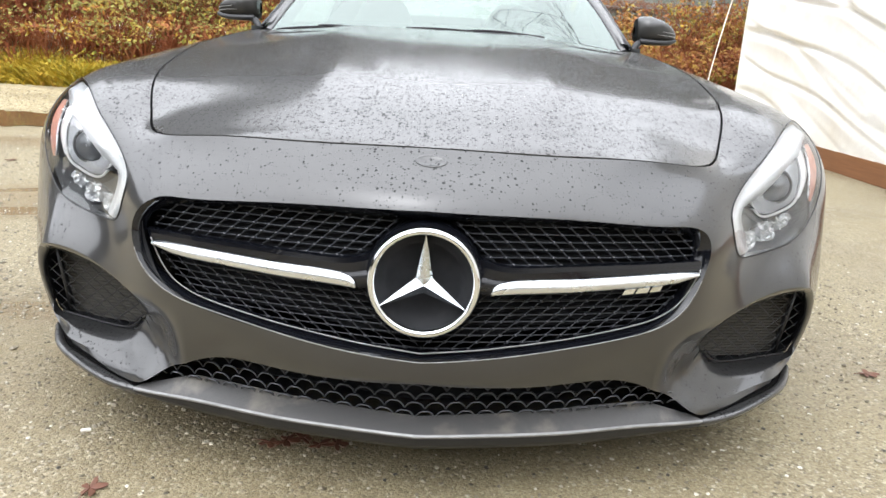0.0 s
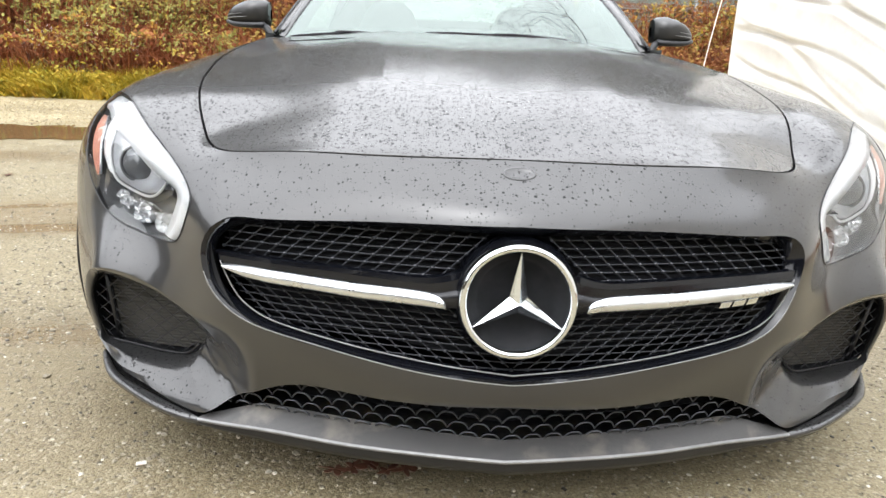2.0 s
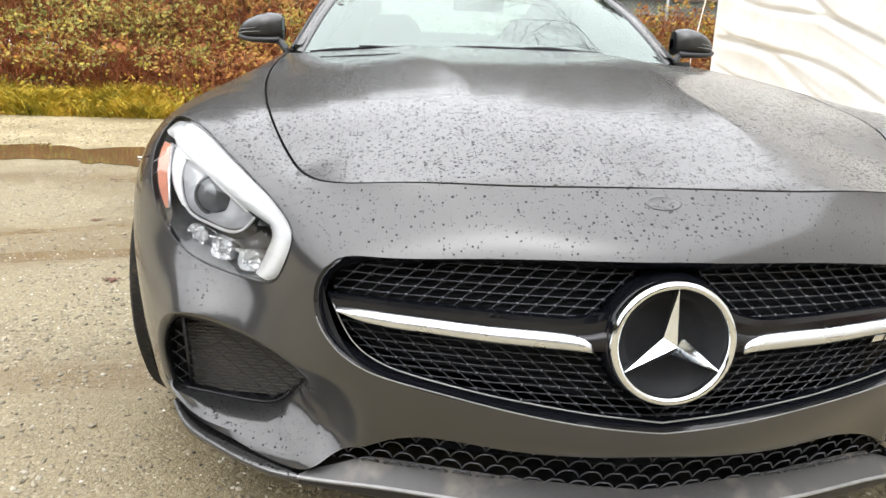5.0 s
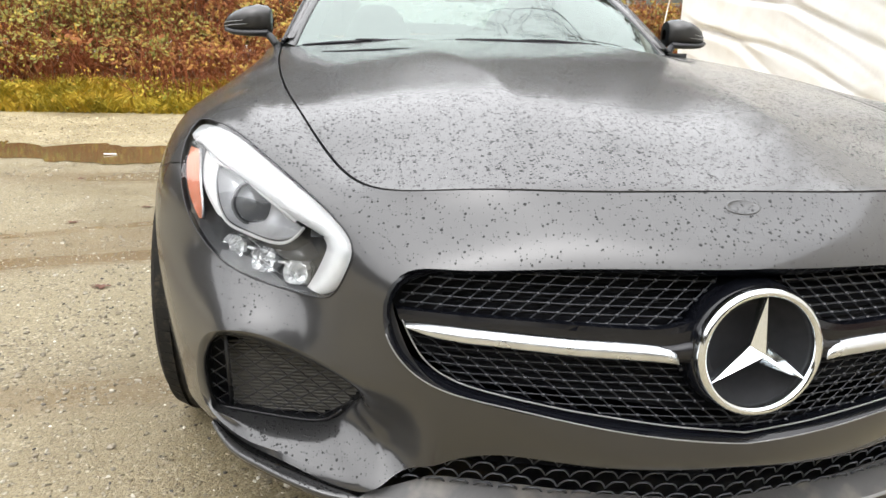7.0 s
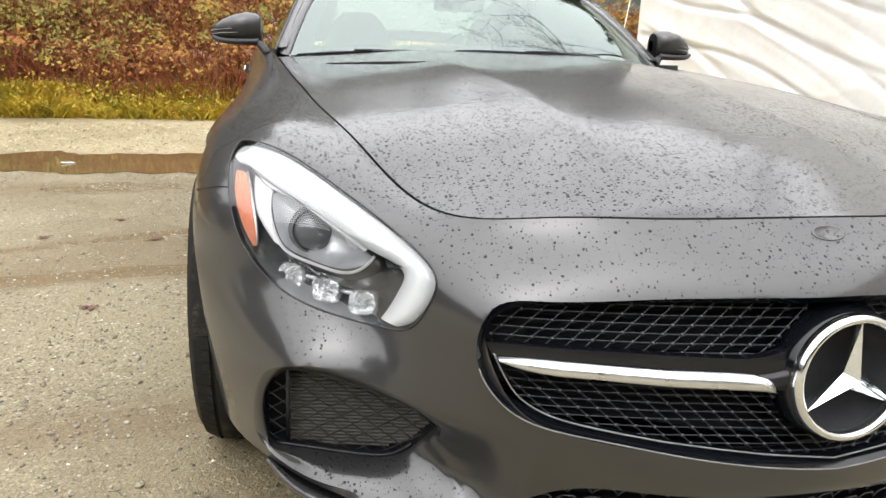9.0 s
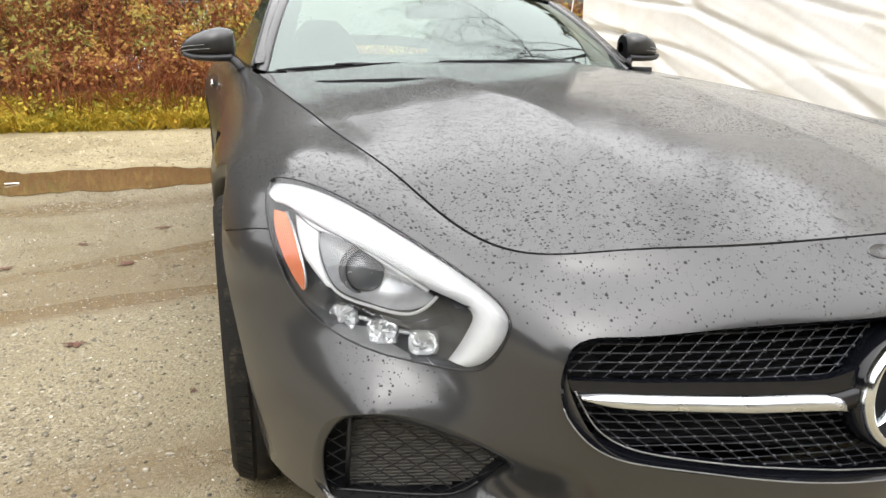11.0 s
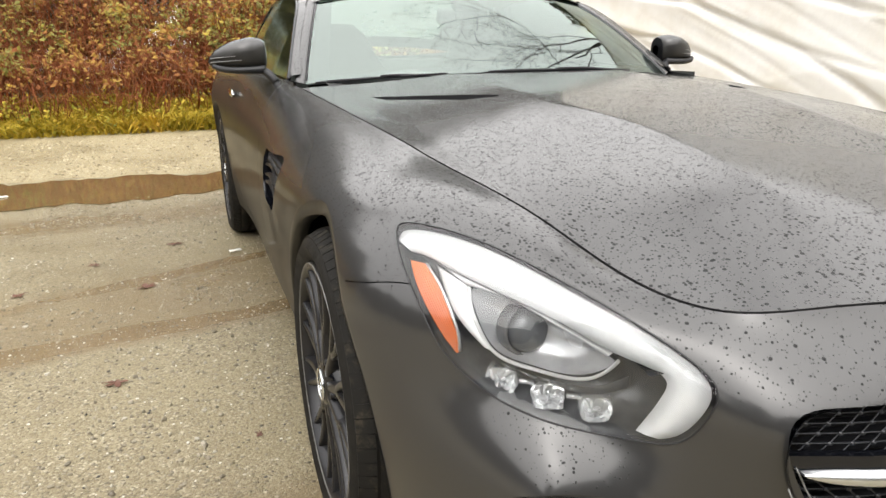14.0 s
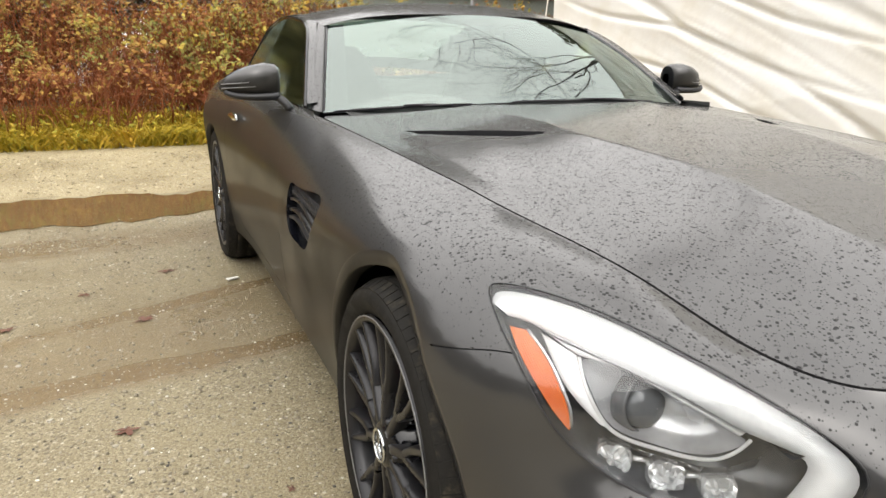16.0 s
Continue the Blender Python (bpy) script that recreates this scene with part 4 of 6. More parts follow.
for s in (1, -1):
    flip = lambda x, z, d, s=s: mouth_place(x, z, d) * (s, 1, 1)
    ring = flip(*MOUTH.T, .002)
    intake = Pile().add(*loft([ring, ring + (0, .05, 0)], closed_u=True)).make("side_intake", BLACK, car, "black meshed side air intake")
    tagged(lattice(MOUTH, .037, .0150, lambda x, z: flip(x, z, .006), .0012, 0).make("lattice", BLACK, intake), kind="stuff")
    low_rail = flip(*curve([(.790, .221), (.71, .2195), (.63, .2215), (.604, .229), (.575, .256)], 20).T, -.002)
    mesh("intake_rail", *tube(low_rail, .0028, 6), RIM, intake, "dark rail under the mesh")
    pile = Pile()
    for z in np.arange(.222, .372, .0072):
        xs = np.linspace(.535, .765, 60)
        xs = xs[inside(MOUTH, np.column_stack([xs, 0 * xs + z]))]
        if len(xs) < 2:
            continue
        xs = np.linspace(xs[0] - .012, min(xs[-1] + .012, .768), 6)
        p = flip(xs, z + (xs - .65) * -.12, .022)
        pile.add(*loft([p, p + (0, -.001, .0042), p + (0, .012, .0044)]))
    tagged(pile.make("cooler_fin", COOLER, intake), kind="stuff")
    post = flip(np.array([.770, .768]), np.array([.222, .372]), .008)
    Pile().add(*tube(post, .0042, 6)).make("strut", BLACK, intake)
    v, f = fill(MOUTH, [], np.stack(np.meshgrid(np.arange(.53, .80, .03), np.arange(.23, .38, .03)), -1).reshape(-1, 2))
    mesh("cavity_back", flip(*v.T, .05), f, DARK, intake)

# ---- headlamps ----
lamp_grid = np.stack(np.meshgrid(np.arange(.5, 1.4, .012), np.arange(0, .45, .012), indexing="ij"), -1).reshape(-1, 2)
lamp_v, lamp_f = fill(lamp_uv, [], lamp_grid)


def outward(p, f, n):
    """The faces f, turned so that they look along the normals."""
    f = np.array(f)
    back = (np.cross(p[f[:, 1]] - p[f[:, 0]], p[f[:, 2]] - p[f[:, 0]]) * n[f[:, 0]]).sum(1) < 0
    f[back] = f[back][:, ::-1]
    return f


def strip(points_a, points_b, depth, n=40, thick=.006):
    """A raised band between two edges in the front view, set behind the lamp's cover."""
    a, b = on_skin(curve(points_a, n), high=1.4), on_skin(curve(points_b, n), high=1.4)
    m = (a + b) / 2
    return [inward(*a.T, depth + thick), inward(*a.T, depth), inward(*m.T, depth - thick * .6), inward(*b.T, depth), inward(*b.T, depth + thick)]


def dish(points, depth, n=40, rim=.0, deep=.02):
    """A shallow bowl within an outline of the front view, behind the lamp's cover."""
    uv = on_skin(curve(points, n, closed=True), high=1.4)
    c = uv.mean(0)
    rows = [inward(*uv.T, depth), inward(*(c + (uv - c) * .93).T, depth + deep * .5), inward(*(c + (uv - c) * .6).T, depth + deep), inward(*(c + (uv - c) * .05).T, depth + deep)]
    return loft(rows, closed_u=True)


for s in (1, -1):
    flip = np.array((s, 1, 1))
    p, n = skin(*lamp_uv.T), skin_normal(*lamp_uv.T)
    lamp = None

    def put(name, vf, mat, label="", parent=None, smooth=True, flip=flip):
        v, f = vf
        return mesh(name, np.asarray(v) * flip, [tuple(q)[::-1] if flip[0] < 0 else tuple(q) for q in f], mat, parent or lamp, label, smooth)

    lamp = put("headlamp", loft([p - n * .010] + [inward(*(lamp_uv.mean(0) + (lamp_uv - lamp_uv.mean(0)) * k).T, d) for k, d in ((.985, .030), (.90, .060), (.5, .078), (.1, .082))], closed_u=True), LAMP_DARK, "headlamp with white light strip in a dark housing", parent=car)
    cover = put("cover", (inward(*lamp_v.T, -.0005), outward(inward(*lamp_v.T, 0), lamp_f, skin_normal(*lamp_v.T))), LAMP_GLASS, "clear lamp cover")
    cover.visible_shadow = False
    put("gasket", loft([p + n * .0002, p - n * .0095], closed_u=True), BLACK, "black rubber gasket")
    put("light_strip", loft(strip([(.857, .683), (.849, .692), (.838, .698), (.775, .6965), (.698, .6640), (.629, .6215), (.579, .5845), (.5625, .5595), (.5710, .519), (.595, .479), (.609, .471)], [(.850, .675), (.838, .675), (.824, .671), (.782, .652), (.731, .629), (.687, .603), (.640, .575), (.600, .553), (.605, .529), (.618, .500), (.631, .477)], .006, thick=.005)), WHITE_LAMP, "broad white light strip")
    put("inner_band", loft(strip([(.820, .667), (.782, .649), (.731, .626), (.687, .600), (.650, .577)], [(.801, .650), (.754, .637), (.721, .616), (.687, .592), (.657, .571)], .015, thick=.004)), WHITE_LAMP, "white band below the light strip")
    put("strip_seam", tube(inward(*on_skin(curve([(.824, .6695), (.782, .651), (.731, .628), (.687, .602), (.646, .577)], 30), high=1.4).T, .0095), .0010, 6), LAMP_GREY, "fine grey joint along the light strip")
    # amber prism ribs: the faces towards the car's side are amber, those towards its front are clear silver
    outer_m, inner_m = (on_skin(curve(e, 24), high=1.4) for e in ([(.854, .664), (.857, .640), (.851, .603), (.836, .566), (.825, .549)], [(.838, .666), (.832, .640), (.827, .602), (.823, .568), (.824, .551)]))
    ribs = [inward(*(outer_m * (1 - h) + inner_m * h).T, .008 + .008 * h) for h in np.linspace(0, 1, 11)]
    amber_v, clear_v = Pile(), Pile()
    for a_row, b_row in zip(ribs, ribs[1:]):
        # each rib's crest stands nearer to its inner edge
        width_r = np.linalg.norm(b_row - a_row, axis=1)[:, None]
        crest = a_row * .5 + b_row * .5 + np.array((.0, -.75, .0)) * width_r
        amber_v.add(*loft([a_row, crest]))
        clear_v.add(*loft([crest, b_row]))
    put("side_marker", (np.concatenate(amber_v.v), amber_v.f), AMBER, "ribbed amber side reflector", smooth=False)
    put("marker_prism", (np.concatenate(clear_v.v), clear_v.f), PRISM, "clear ribs over the side reflector", smooth=False)
    put("marker_frame", tube(inward(*inner_m.T, .014), .0026, 6), SATIN, "silver edge of the side reflector")
    arc_line = on_skin(curve([(.800, .648), (.805, .620), (.800, .585), (.783, .554), (.745, .541), (.704, .533), (.677, .535), (.655, .552), (.645, .566)], 48), high=1.4)
    put("trim_arc", tube(inward(*arc_line.T, .021), .0028, 8), WHITE_LAMP, "thin bright arc round the main lens")
    leg = [on_skin(curve(e, 20), high=1.4) for e in ([(.826, .667), (.828, .641), (.823, .604), (.808, .577), (.796, .562)], [(.802, .650), (.807, .620), (.802, .588), (.792, .568), (.786, .558)])]
    put("side_leg", loft([inward(*leg[0].T, .030), inward(*leg[0].T, .017), inward(*((leg[0] + leg[1]) / 2).T, .017), inward(*leg[1].T, .021)]), WHITE_LAMP, "white panel between the reflector and the lens")
    put("reflector_bowl", dish([(.798, .646), (.752, .635), (.720, .614), (.686, .590), (.654, .568), (.649, .562), (.659, .551), (.682, .539), (.712, .538), (.748, .546), (.782, .558), (.798, .588), (.802, .620)], .024, deep=.034), LAMP_GREY, "silver reflector bowl")
    c_uv = on_skin([(.752, .592)], high=1.4)[0]
    cp, cn = inward(*c_uv[:, None], .052)[0], np.array((-.15, -.97, .12))
    cn = cn / np.linalg.norm(cn)
    side_v = np.cross(cn, (0, 0, 1))
    side_v /= np.linalg.norm(side_v)
    upv = np.cross(side_v, cn)
    aa = np.linspace(0, 2 * np.pi, 33)[:-1]
    ring_of = lambda r, d: cp + cn * d + r * (np.cos(aa)[:, None] * side_v + np.sin(aa)[:, None] * upv)
    put("projector_lens", loft([ring_of(.034, -.01), ring_of(.034, .004), ring_of(.030, .014), ring_of(.019, .022), ring_of(.001, .026)], closed_u=True), LENS, "round projector lens")
    put("projector_ring", loft([ring_of(.034, .0), ring_of(.037, .006), ring_of(.040, .002), ring_of(.040, -.02)], closed_u=True), LAMP_DARK)
    # shelf that carries the three lamp cells, and the tray behind the strip's lower end
    put("lamp_shelf", loft([inward(*on_skin(curve(e, 24), high=1.4).T, d) for e, d in (([(.820, .552), (.780, .541), (.715, .526), (.670, .524), (.636, .545)], .024), ([(.800, .535), (.760, .524), (.710, .511), (.668, .506), (.640, .518)], .052))]), LENS, "dark glossy shelf over the lamp cells")
    for k, (x, z) in enumerate(((.787, .516), (.727, .505), (.672, .490))):
        q = on_skin([(x, z)], high=1.4)[0]
        c, nn = inward(*q[:, None], .044)[0], skin_normal(*q[:, None])[0] * (.7, 1, .5)
        nn /= np.linalg.norm(nn)
        sx = np.cross((0, 0, 1), nn)
        sx /= np.linalg.norm(sx)
        uy = np.cross(nn, sx)
        r, cell = np.random.default_rng(40 + k), []
        th = np.arange(16) * np.pi / 8
        squarish = (np.abs(np.cos(th)) ** 4 + np.abs(np.sin(th)) ** 4) ** -.25
        for rad, d in ((.0215, -.020), (.0215, -.004), (.0190, .002), (.0150, -.004), (.0105, .003), (.0070, .006), (.001, .007)):
            w = 1.16 * rad * (squarish if rad > .014 else 1 + 0 * th) * r.uniform(.92, 1.05, 16)
            cell.append(c + nn * (d + r.normal(0, .0022, 16))[:, None] + (w * np.cos(th))[:, None] * sx + (w * np.sin(th) * .86)[:, None] * uy)
        put("led_cell", loft(cell, closed_u=True), LED_CELL, "clear faceted lamp cell", smooth=False)
        if k < 2:
            bar = np.array([c + sx * -.026 + nn * -.006, c + sx * -.046 + nn * -.008 + uy * -.002]) if sx[0] > 0 else np.array([c + sx * .026 + nn * -.006, c + sx * .046 + nn * -.008 + uy * -.002])
            put("cell_bridge", tube(bar, .0045, 6), LED_CELL, "bright bridge between two lamp cells")
    rim_v = skin(*lamp_uv.T) + skin_normal(*lamp_uv.T) * .0004
    put("seal", tube(rim_v, .0014, 6, closed=True), BLACK)


# ---- windscreen, roof and side windows ----
BASE = lambda x: np.column_stack([x, 1.835 + .225 * (np.abs(x) / .745) ** 2.1, .884 - .037 * (np.abs(x) / .745) ** 2])
TOP = lambda x: np.column_stack([x, 2.43 + .12 * (np.abs(x) / .60) ** 2.2, 1.190 - .050 * (np.abs(x) / .60) ** 2.2])
t = np.linspace(-1, 1, 41)
rows = []
for h in np.linspace(0, 1, 16):
    p = BASE(t * .742) * (1 - h) + TOP(t * .598) * h
    bulge = 4 * h * (1 - h)
    rows.append(p + np.column_stack([0 * t, -.012 * bulge * (1 - t**2), .020 * bulge + 0 * t]))
rows = np.array(rows)
screen = mesh("windscreen", *loft(rows), SCREEN, car, "rain-spotted windscreen reflecting bare branches")
screen.visible_shadow = False
frit = Pile().add(*loft([rows[0] - (0, -.0, .004), rows[1] * .35 + rows[0] * .65 - (0, 0, .004)]))
frit.make("cowl_seal", BLACK, car)
band_rows = rows - (0, -.002, .004)
for cols in (band_rows[:, :3], band_rows[:, -3:]):
    mesh("glass_border", *loft(cols), BLACK, car, "dark printed border of the windscreen")
mesh("glass_border", *loft(band_rows[:2, 2:-2]), BLACK, car)

SPINE_Y, SPINE_Z = [2.43, 2.65, 2.95, 3.3, 3.7, 4.1, 4.42], [1.190, 1.238, 1.264, 1.245, 1.165, 1.03, .915]
RAIL = basis([2.06, 2.30, 2.55, 2.8, 3.1, 3.5, 3.9, 4.3])
RAIL_X, RAIL_Z = np.array([.765, .700, .628, .600, .585, .560, .560, .55]), np.array([.850, 1.000, 1.135, 1.185, 1.205, 1.165, 1.050, .93])
ys = np.linspace(2.55, 4.30, 40)
rx, rz = RAIL(ys) @ RAIL_X, RAIL(ys) @ RAIL_Z
spine = basis(SPINE_Y)
roof_rows = []
for w in np.linspace(-1, 1, 31):
    yy = ys - (.12 * (1 - abs(w) ** 2.2)) * np.clip(1 - (ys - 2.55) / .5, 0, 1)
    zz = rz + (spine(yy) @ np.array(SPINE_Z) - rz) * (1 - abs(w) ** 2.6)
    roof_rows.append(np.column_stack([w * rx, yy, zz]))
roof_rows = np.array(roof_rows)
cut = int(np.searchsorted(ys, 3.45))
mesh("roof", *loft(roof_rows[:, :cut + 1]), PAINT, car, "matte grey roof beaded with rain")
mesh("rear_window", *loft(roof_rows[3:-3, cut:cut + 15]), MISTED, car, "misted sloping rear window").visible_shadow = False
Pile().add(*loft(roof_rows[:4, cut:])).add(*loft(roof_rows[-4:, cut:])).add(*loft(roof_rows[:, cut + 14:])).make("tail_panel", PAINT, car)

# pillars: from the windscreen's edge to the side window
ph = np.linspace(0, 1, 16)
inner_edge = rows[:, -1]
py = inner_edge[:, 1]
outer_edge = np.column_stack([inner_edge[:, 0] + .036 - .008 * ph, py + .052 - .010 * ph, inner_edge[:, 2] + .008 + .010 * ph])
mid_edge = (inner_edge + outer_edge) / 2 + np.column_stack([.010 + 0 * ph, -.004 + 0 * ph, .003 + 0 * ph])
Pile().add(*loft([inner_edge - (.004, 0, .006), inner_edge, mid_edge, outer_edge, outer_edge + (-.02, .03, -.01)])).pair("windscreen_pillar", PAINT, car, "matte grey windscreen pillar")
Pile().add(*loft([inner_edge + (-.012, .004, .003), inner_edge + (.001, -.001, .005)])).pair("pillar_trim", GLOSS, car, "black strip along the windscreen")

# side window between the belt line and the roof rail
wy = np.linspace(2.10, 3.62, 48)
belt = np.column_stack([np.interp(wy, [1.9, 2.4, 3.0, 3.49, 3.8], [.785, .820, .830, .800, .75]) - .006, wy, np.interp(wy, [1.9, 2.4, 3.0, 3.49, 3.8], [.843, .873, .900, .920, .925])])
ry = np.clip(wy, 2.08, 3.6)
arc = np.column_stack([RAIL(ry) @ RAIL_X + .022, ry, RAIL(ry) @ RAIL_Z - .012])
arc[:, 2] = np.minimum(arc[:, 2], belt[:, 2] + np.interp(wy, [3.3, 3.62], [.5, .0]))
arc[:, 2] = np.maximum(arc[:, 2], belt[:, 2] + .002)
arc[:, 0] = belt[:, 0] + .004 - .60 * (arc[:, 2] - belt[:, 2])
glass_rows = [belt * (1 - h) + arc * h + np.column_stack([.05 * h * (1 - h) * (arc[:, 2] - belt[:, 2]), 0 * wy, 0 * wy]) for h in np.linspace(0, 1, 8)]
for s in (1, -1):
    mesh("side_window", *loft(np.array(glass_rows) * (s, 1, 1)), MISTED, car, "dark misted side window").visible_shadow = False
    Pile().add(*tube(arc * (s, 1, 1), .008, 6)).add(*tube(belt * (s, 1, 1), .006, 6)).make("window_seal", GLOSS, car, "black window seal")
# rear quarter and the roof rail that join the roof to the window
quarter_y = np.linspace(3.25, 4.30, 24)
qa = np.column_stack([RAIL(quarter_y) @ RAIL_X, quarter_y, RAIL(quarter_y) @ RAIL_Z])
qb = np.column_stack([np.interp(quarter_y, [3.0, 3.49, 4.1, 4.3], [.83, .80, .70, .60]), quarter_y, np.interp(quarter_y, [3.0, 3.49, 4.1, 4.3], [.90, .92, .93, .92])])
win_top = np.interp(quarter_y, wy, arc[:, 2])
qrows = []
for h in np.linspace(0, 1, 8):
    low = qb + (qa - qb) * np.clip((win_top - qb[:, 2]) / np.maximum(qa[:, 2] - qb[:, 2], .01), 0, 1)[:, None]
    qrows.append(low * (1 - h) + qa * h + np.column_stack([.02 * 4 * h * (1 - h) + 0 * quarter_y, 0 * quarter_y, 0 * quarter_y]))
Pile().add(*loft(qrows)).pair("rear_pillar", PAINT, car, "matte grey rear quarter")
rr = np.column_stack([RAIL(wy) @ RAIL_X, wy, RAIL(wy) @ RAIL_Z])
Pile().add(*loft([arc, (arc + rr) / 2 + (.012, 0, .006), rr + (-.004, 0, .004)])).pair("roof_rail", PAINT, car)

# cowl under the wipers and the wipers themselves
cx = np.linspace(-.77, .77, 41)
front = np.column_stack([cx, cowl_y(cx) + .004, hood_z(cx * .99, cowl_y(cx)) - .004])
Pile().add(*loft([front - (0, 0, .02), front, BASE(cx * .96) - (0, .0, .012), BASE(cx * .96) + (0, .03, -.02)])).make("cowl", BLACK, car, "black cowl below the windscreen")
for x0, x1 in ((-.72, -.30), (-.16, .36)):
    a = np.linspace(x0, x1, 24)
    p = BASE(a * .99) + np.column_stack([0 * a, 0 * a - .016, 0 * a + .003])
    wiper = mesh("wiper", *tube(p, np.interp(a, [x0, x0 + .1, x1], [.003, .0055, .003]), 6), BLACK, car, "black wiper blade")
    k = BASE(np.array([(x0 + .58 * (x1 - x0))]))[0]
    arm = np.array([k + (.24, -.05, -.006), k + (.14, -.040, .002), k + (.05, -.028, .008), k + (-.04, -.018, .007)])
    mesh("wiper_arm", *tube(curve(arm, 16), np.linspace(.007, .004, 16), 6), BLACK, wiper)

# mirrors
for s in (1, -1):
    sections = []
    for k, (x, r0, r1, dy, dz) in enumerate([(.842, .020, .026, .0, .0), (.848, .046, .058, .0, -.001), (.862, .058, .066, -.004, .0), (.90, .066, .068, -.010, .002), (.95, .062, .060, -.006, -.001), (.99, .050, .049, .004, -.006), (1.02, .034, .036, .018, -.012), (1.038, .016, .018, .03, -.016), (1.043, .002, .002, .034, -.017)]):
        a = np.linspace(0, 2 * np.pi, 29)[:-1]
        ca, sa = np.cos(a), np.sin(a)
        ex = np.sign(ca) * np.abs(ca) ** .75 * r0 * .95
        ez = np.sign(sa) * np.abs(sa) ** .8 * np.where(sa > 0, r1, r1 * .72)
        sections.append(np.column_stack([0 * a + x, 2.275 + dy + ex, .936 + dz + ez]))
    v, f = loft(sections, closed_u=True)
    v = v * (s, 1, 1)
    mirror = mesh("door_mirror", v, f if s > 0 else [q[::-1] for q in f], PAINT, car, "matte grey door mirror with a slim lamp")
    Pile().add(*loft(np.array(sections)[:2] * (s, 1, 1), closed_u=True)).make("mirror_edge", BLACK, mirror)
    arm = np.array([(.825, 2.19, .850), (.842, 2.20, .874), (.868, 2.225, .892), (.93, 2.245, .893)]) * (s, 1, 1)
    mesh("mirror_arm", *tube(curve(arm, 16), np.linspace(.016, .013, 16), 8), BLACK, mirror, "black mirror arm")
    low = np.array([(.858, 2.215, .895), (.90, 2.205, .893), (.96, 2.212, .893), (1.00, 2.232, .897), (1.028, 2.262, .906)]) * (s, 1, 1)
    mesh("mirror_base", *tube(curve(low, 20), np.linspace(.014, .009, 20), 8), BLACK, mirror)
    for dz, x_in in ((0, .935), (.014, .955)):
        strip_p = curve(np.array([(x_in, 2.2065 + dz * .25, .927 + dz), (.985, 2.222 + dz * .3, .924 + dz), (1.017, 2.252, .921 + dz), (1.036, 2.29, .918 + dz)]) * (s, 1, 1), 18)
        mesh("mirror_lamp", *tube(strip_p, np.linspace(.0008, .0026, 18), 6), EDGE_GREY, mirror, "slim white indicator lamp")

# door handles, side vents
for s in (1, -1):
    q = on_skin([(2.85, .775)], (1, 2), 2.6, 3.6)[0]
    c, n = skin(*q[:, None])[0], skin_normal(*q[:, None])[0]
    hs = []
    for y, w in ((-.115, .004), (-.095, .015), (0, .020), (.095, .015), (.115, .004)):
        a = np.linspace(0, 2 * np.pi, 11)[:-1]
        hs.append(np.column_stack([c[0] + n[0] * (.012 + .008 * np.cos(a)), c[1] + y + 0 * a, c[2] + n[2] * .012 + w * np.sin(a)]))
    mesh("door_handle", *loft(np.array(hs) * (s, 1, 1), closed_u=True), CHROME, car, "bright chrome door handle")
    p, n = skin(*vent_uv.T), skin_normal(*vent_uv.T)
    vent = mesh("side_vent", *loft(np.array([p, p - n * .006, p - n * .04]) * (s, 1, 1), closed_u=True), GLOSS, car, "black slatted side vent behind the front wheel")
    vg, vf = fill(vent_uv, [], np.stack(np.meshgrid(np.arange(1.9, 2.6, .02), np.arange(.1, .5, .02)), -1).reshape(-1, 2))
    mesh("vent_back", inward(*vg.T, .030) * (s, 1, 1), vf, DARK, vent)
    c3 = p.mean(0)
    for k, (dz, mat) in enumerate(((.004, RIM), (-.026, RIM), (-.048, BLACK))):
        yy = np.linspace(1.375, 1.705, 14)
        row_uv = on_skin(np.column_stack([yy, .632 + dz + .02 * np.sin((yy - 1.4) * 9)]), (1, 2), 1.9, 2.6)
        fin = [inward(*row_uv.T, .022), inward(*(row_uv + (0, .002)).T, .006), inward(*(row_uv + (0, .008)).T, .008), inward(*(row_uv + (0, .010)).T, .026)]
        mesh("vent_fin", *loft(np.array(fin) * (s, 1, 1)), mat, vent, "black vent fin")
    wires = Pile()
    for k in range(19):
        yy = 1.345 + k * .02
        zz = np.linspace(.648, .684, 4)
        for d in (-.5, .5):
            uvw = on_skin(np.column_stack([yy + d * (zz - .648), zz]), (1, 2), 1.9, 2.6)
            wires.add(*tube(inward(*uvw.T, .012), .0015, 4))
    tagged(mesh("vent_mesh", np.concatenate(wires.v) * (s, 1, 1), wires.f, MESH, vent), kind="stuff")


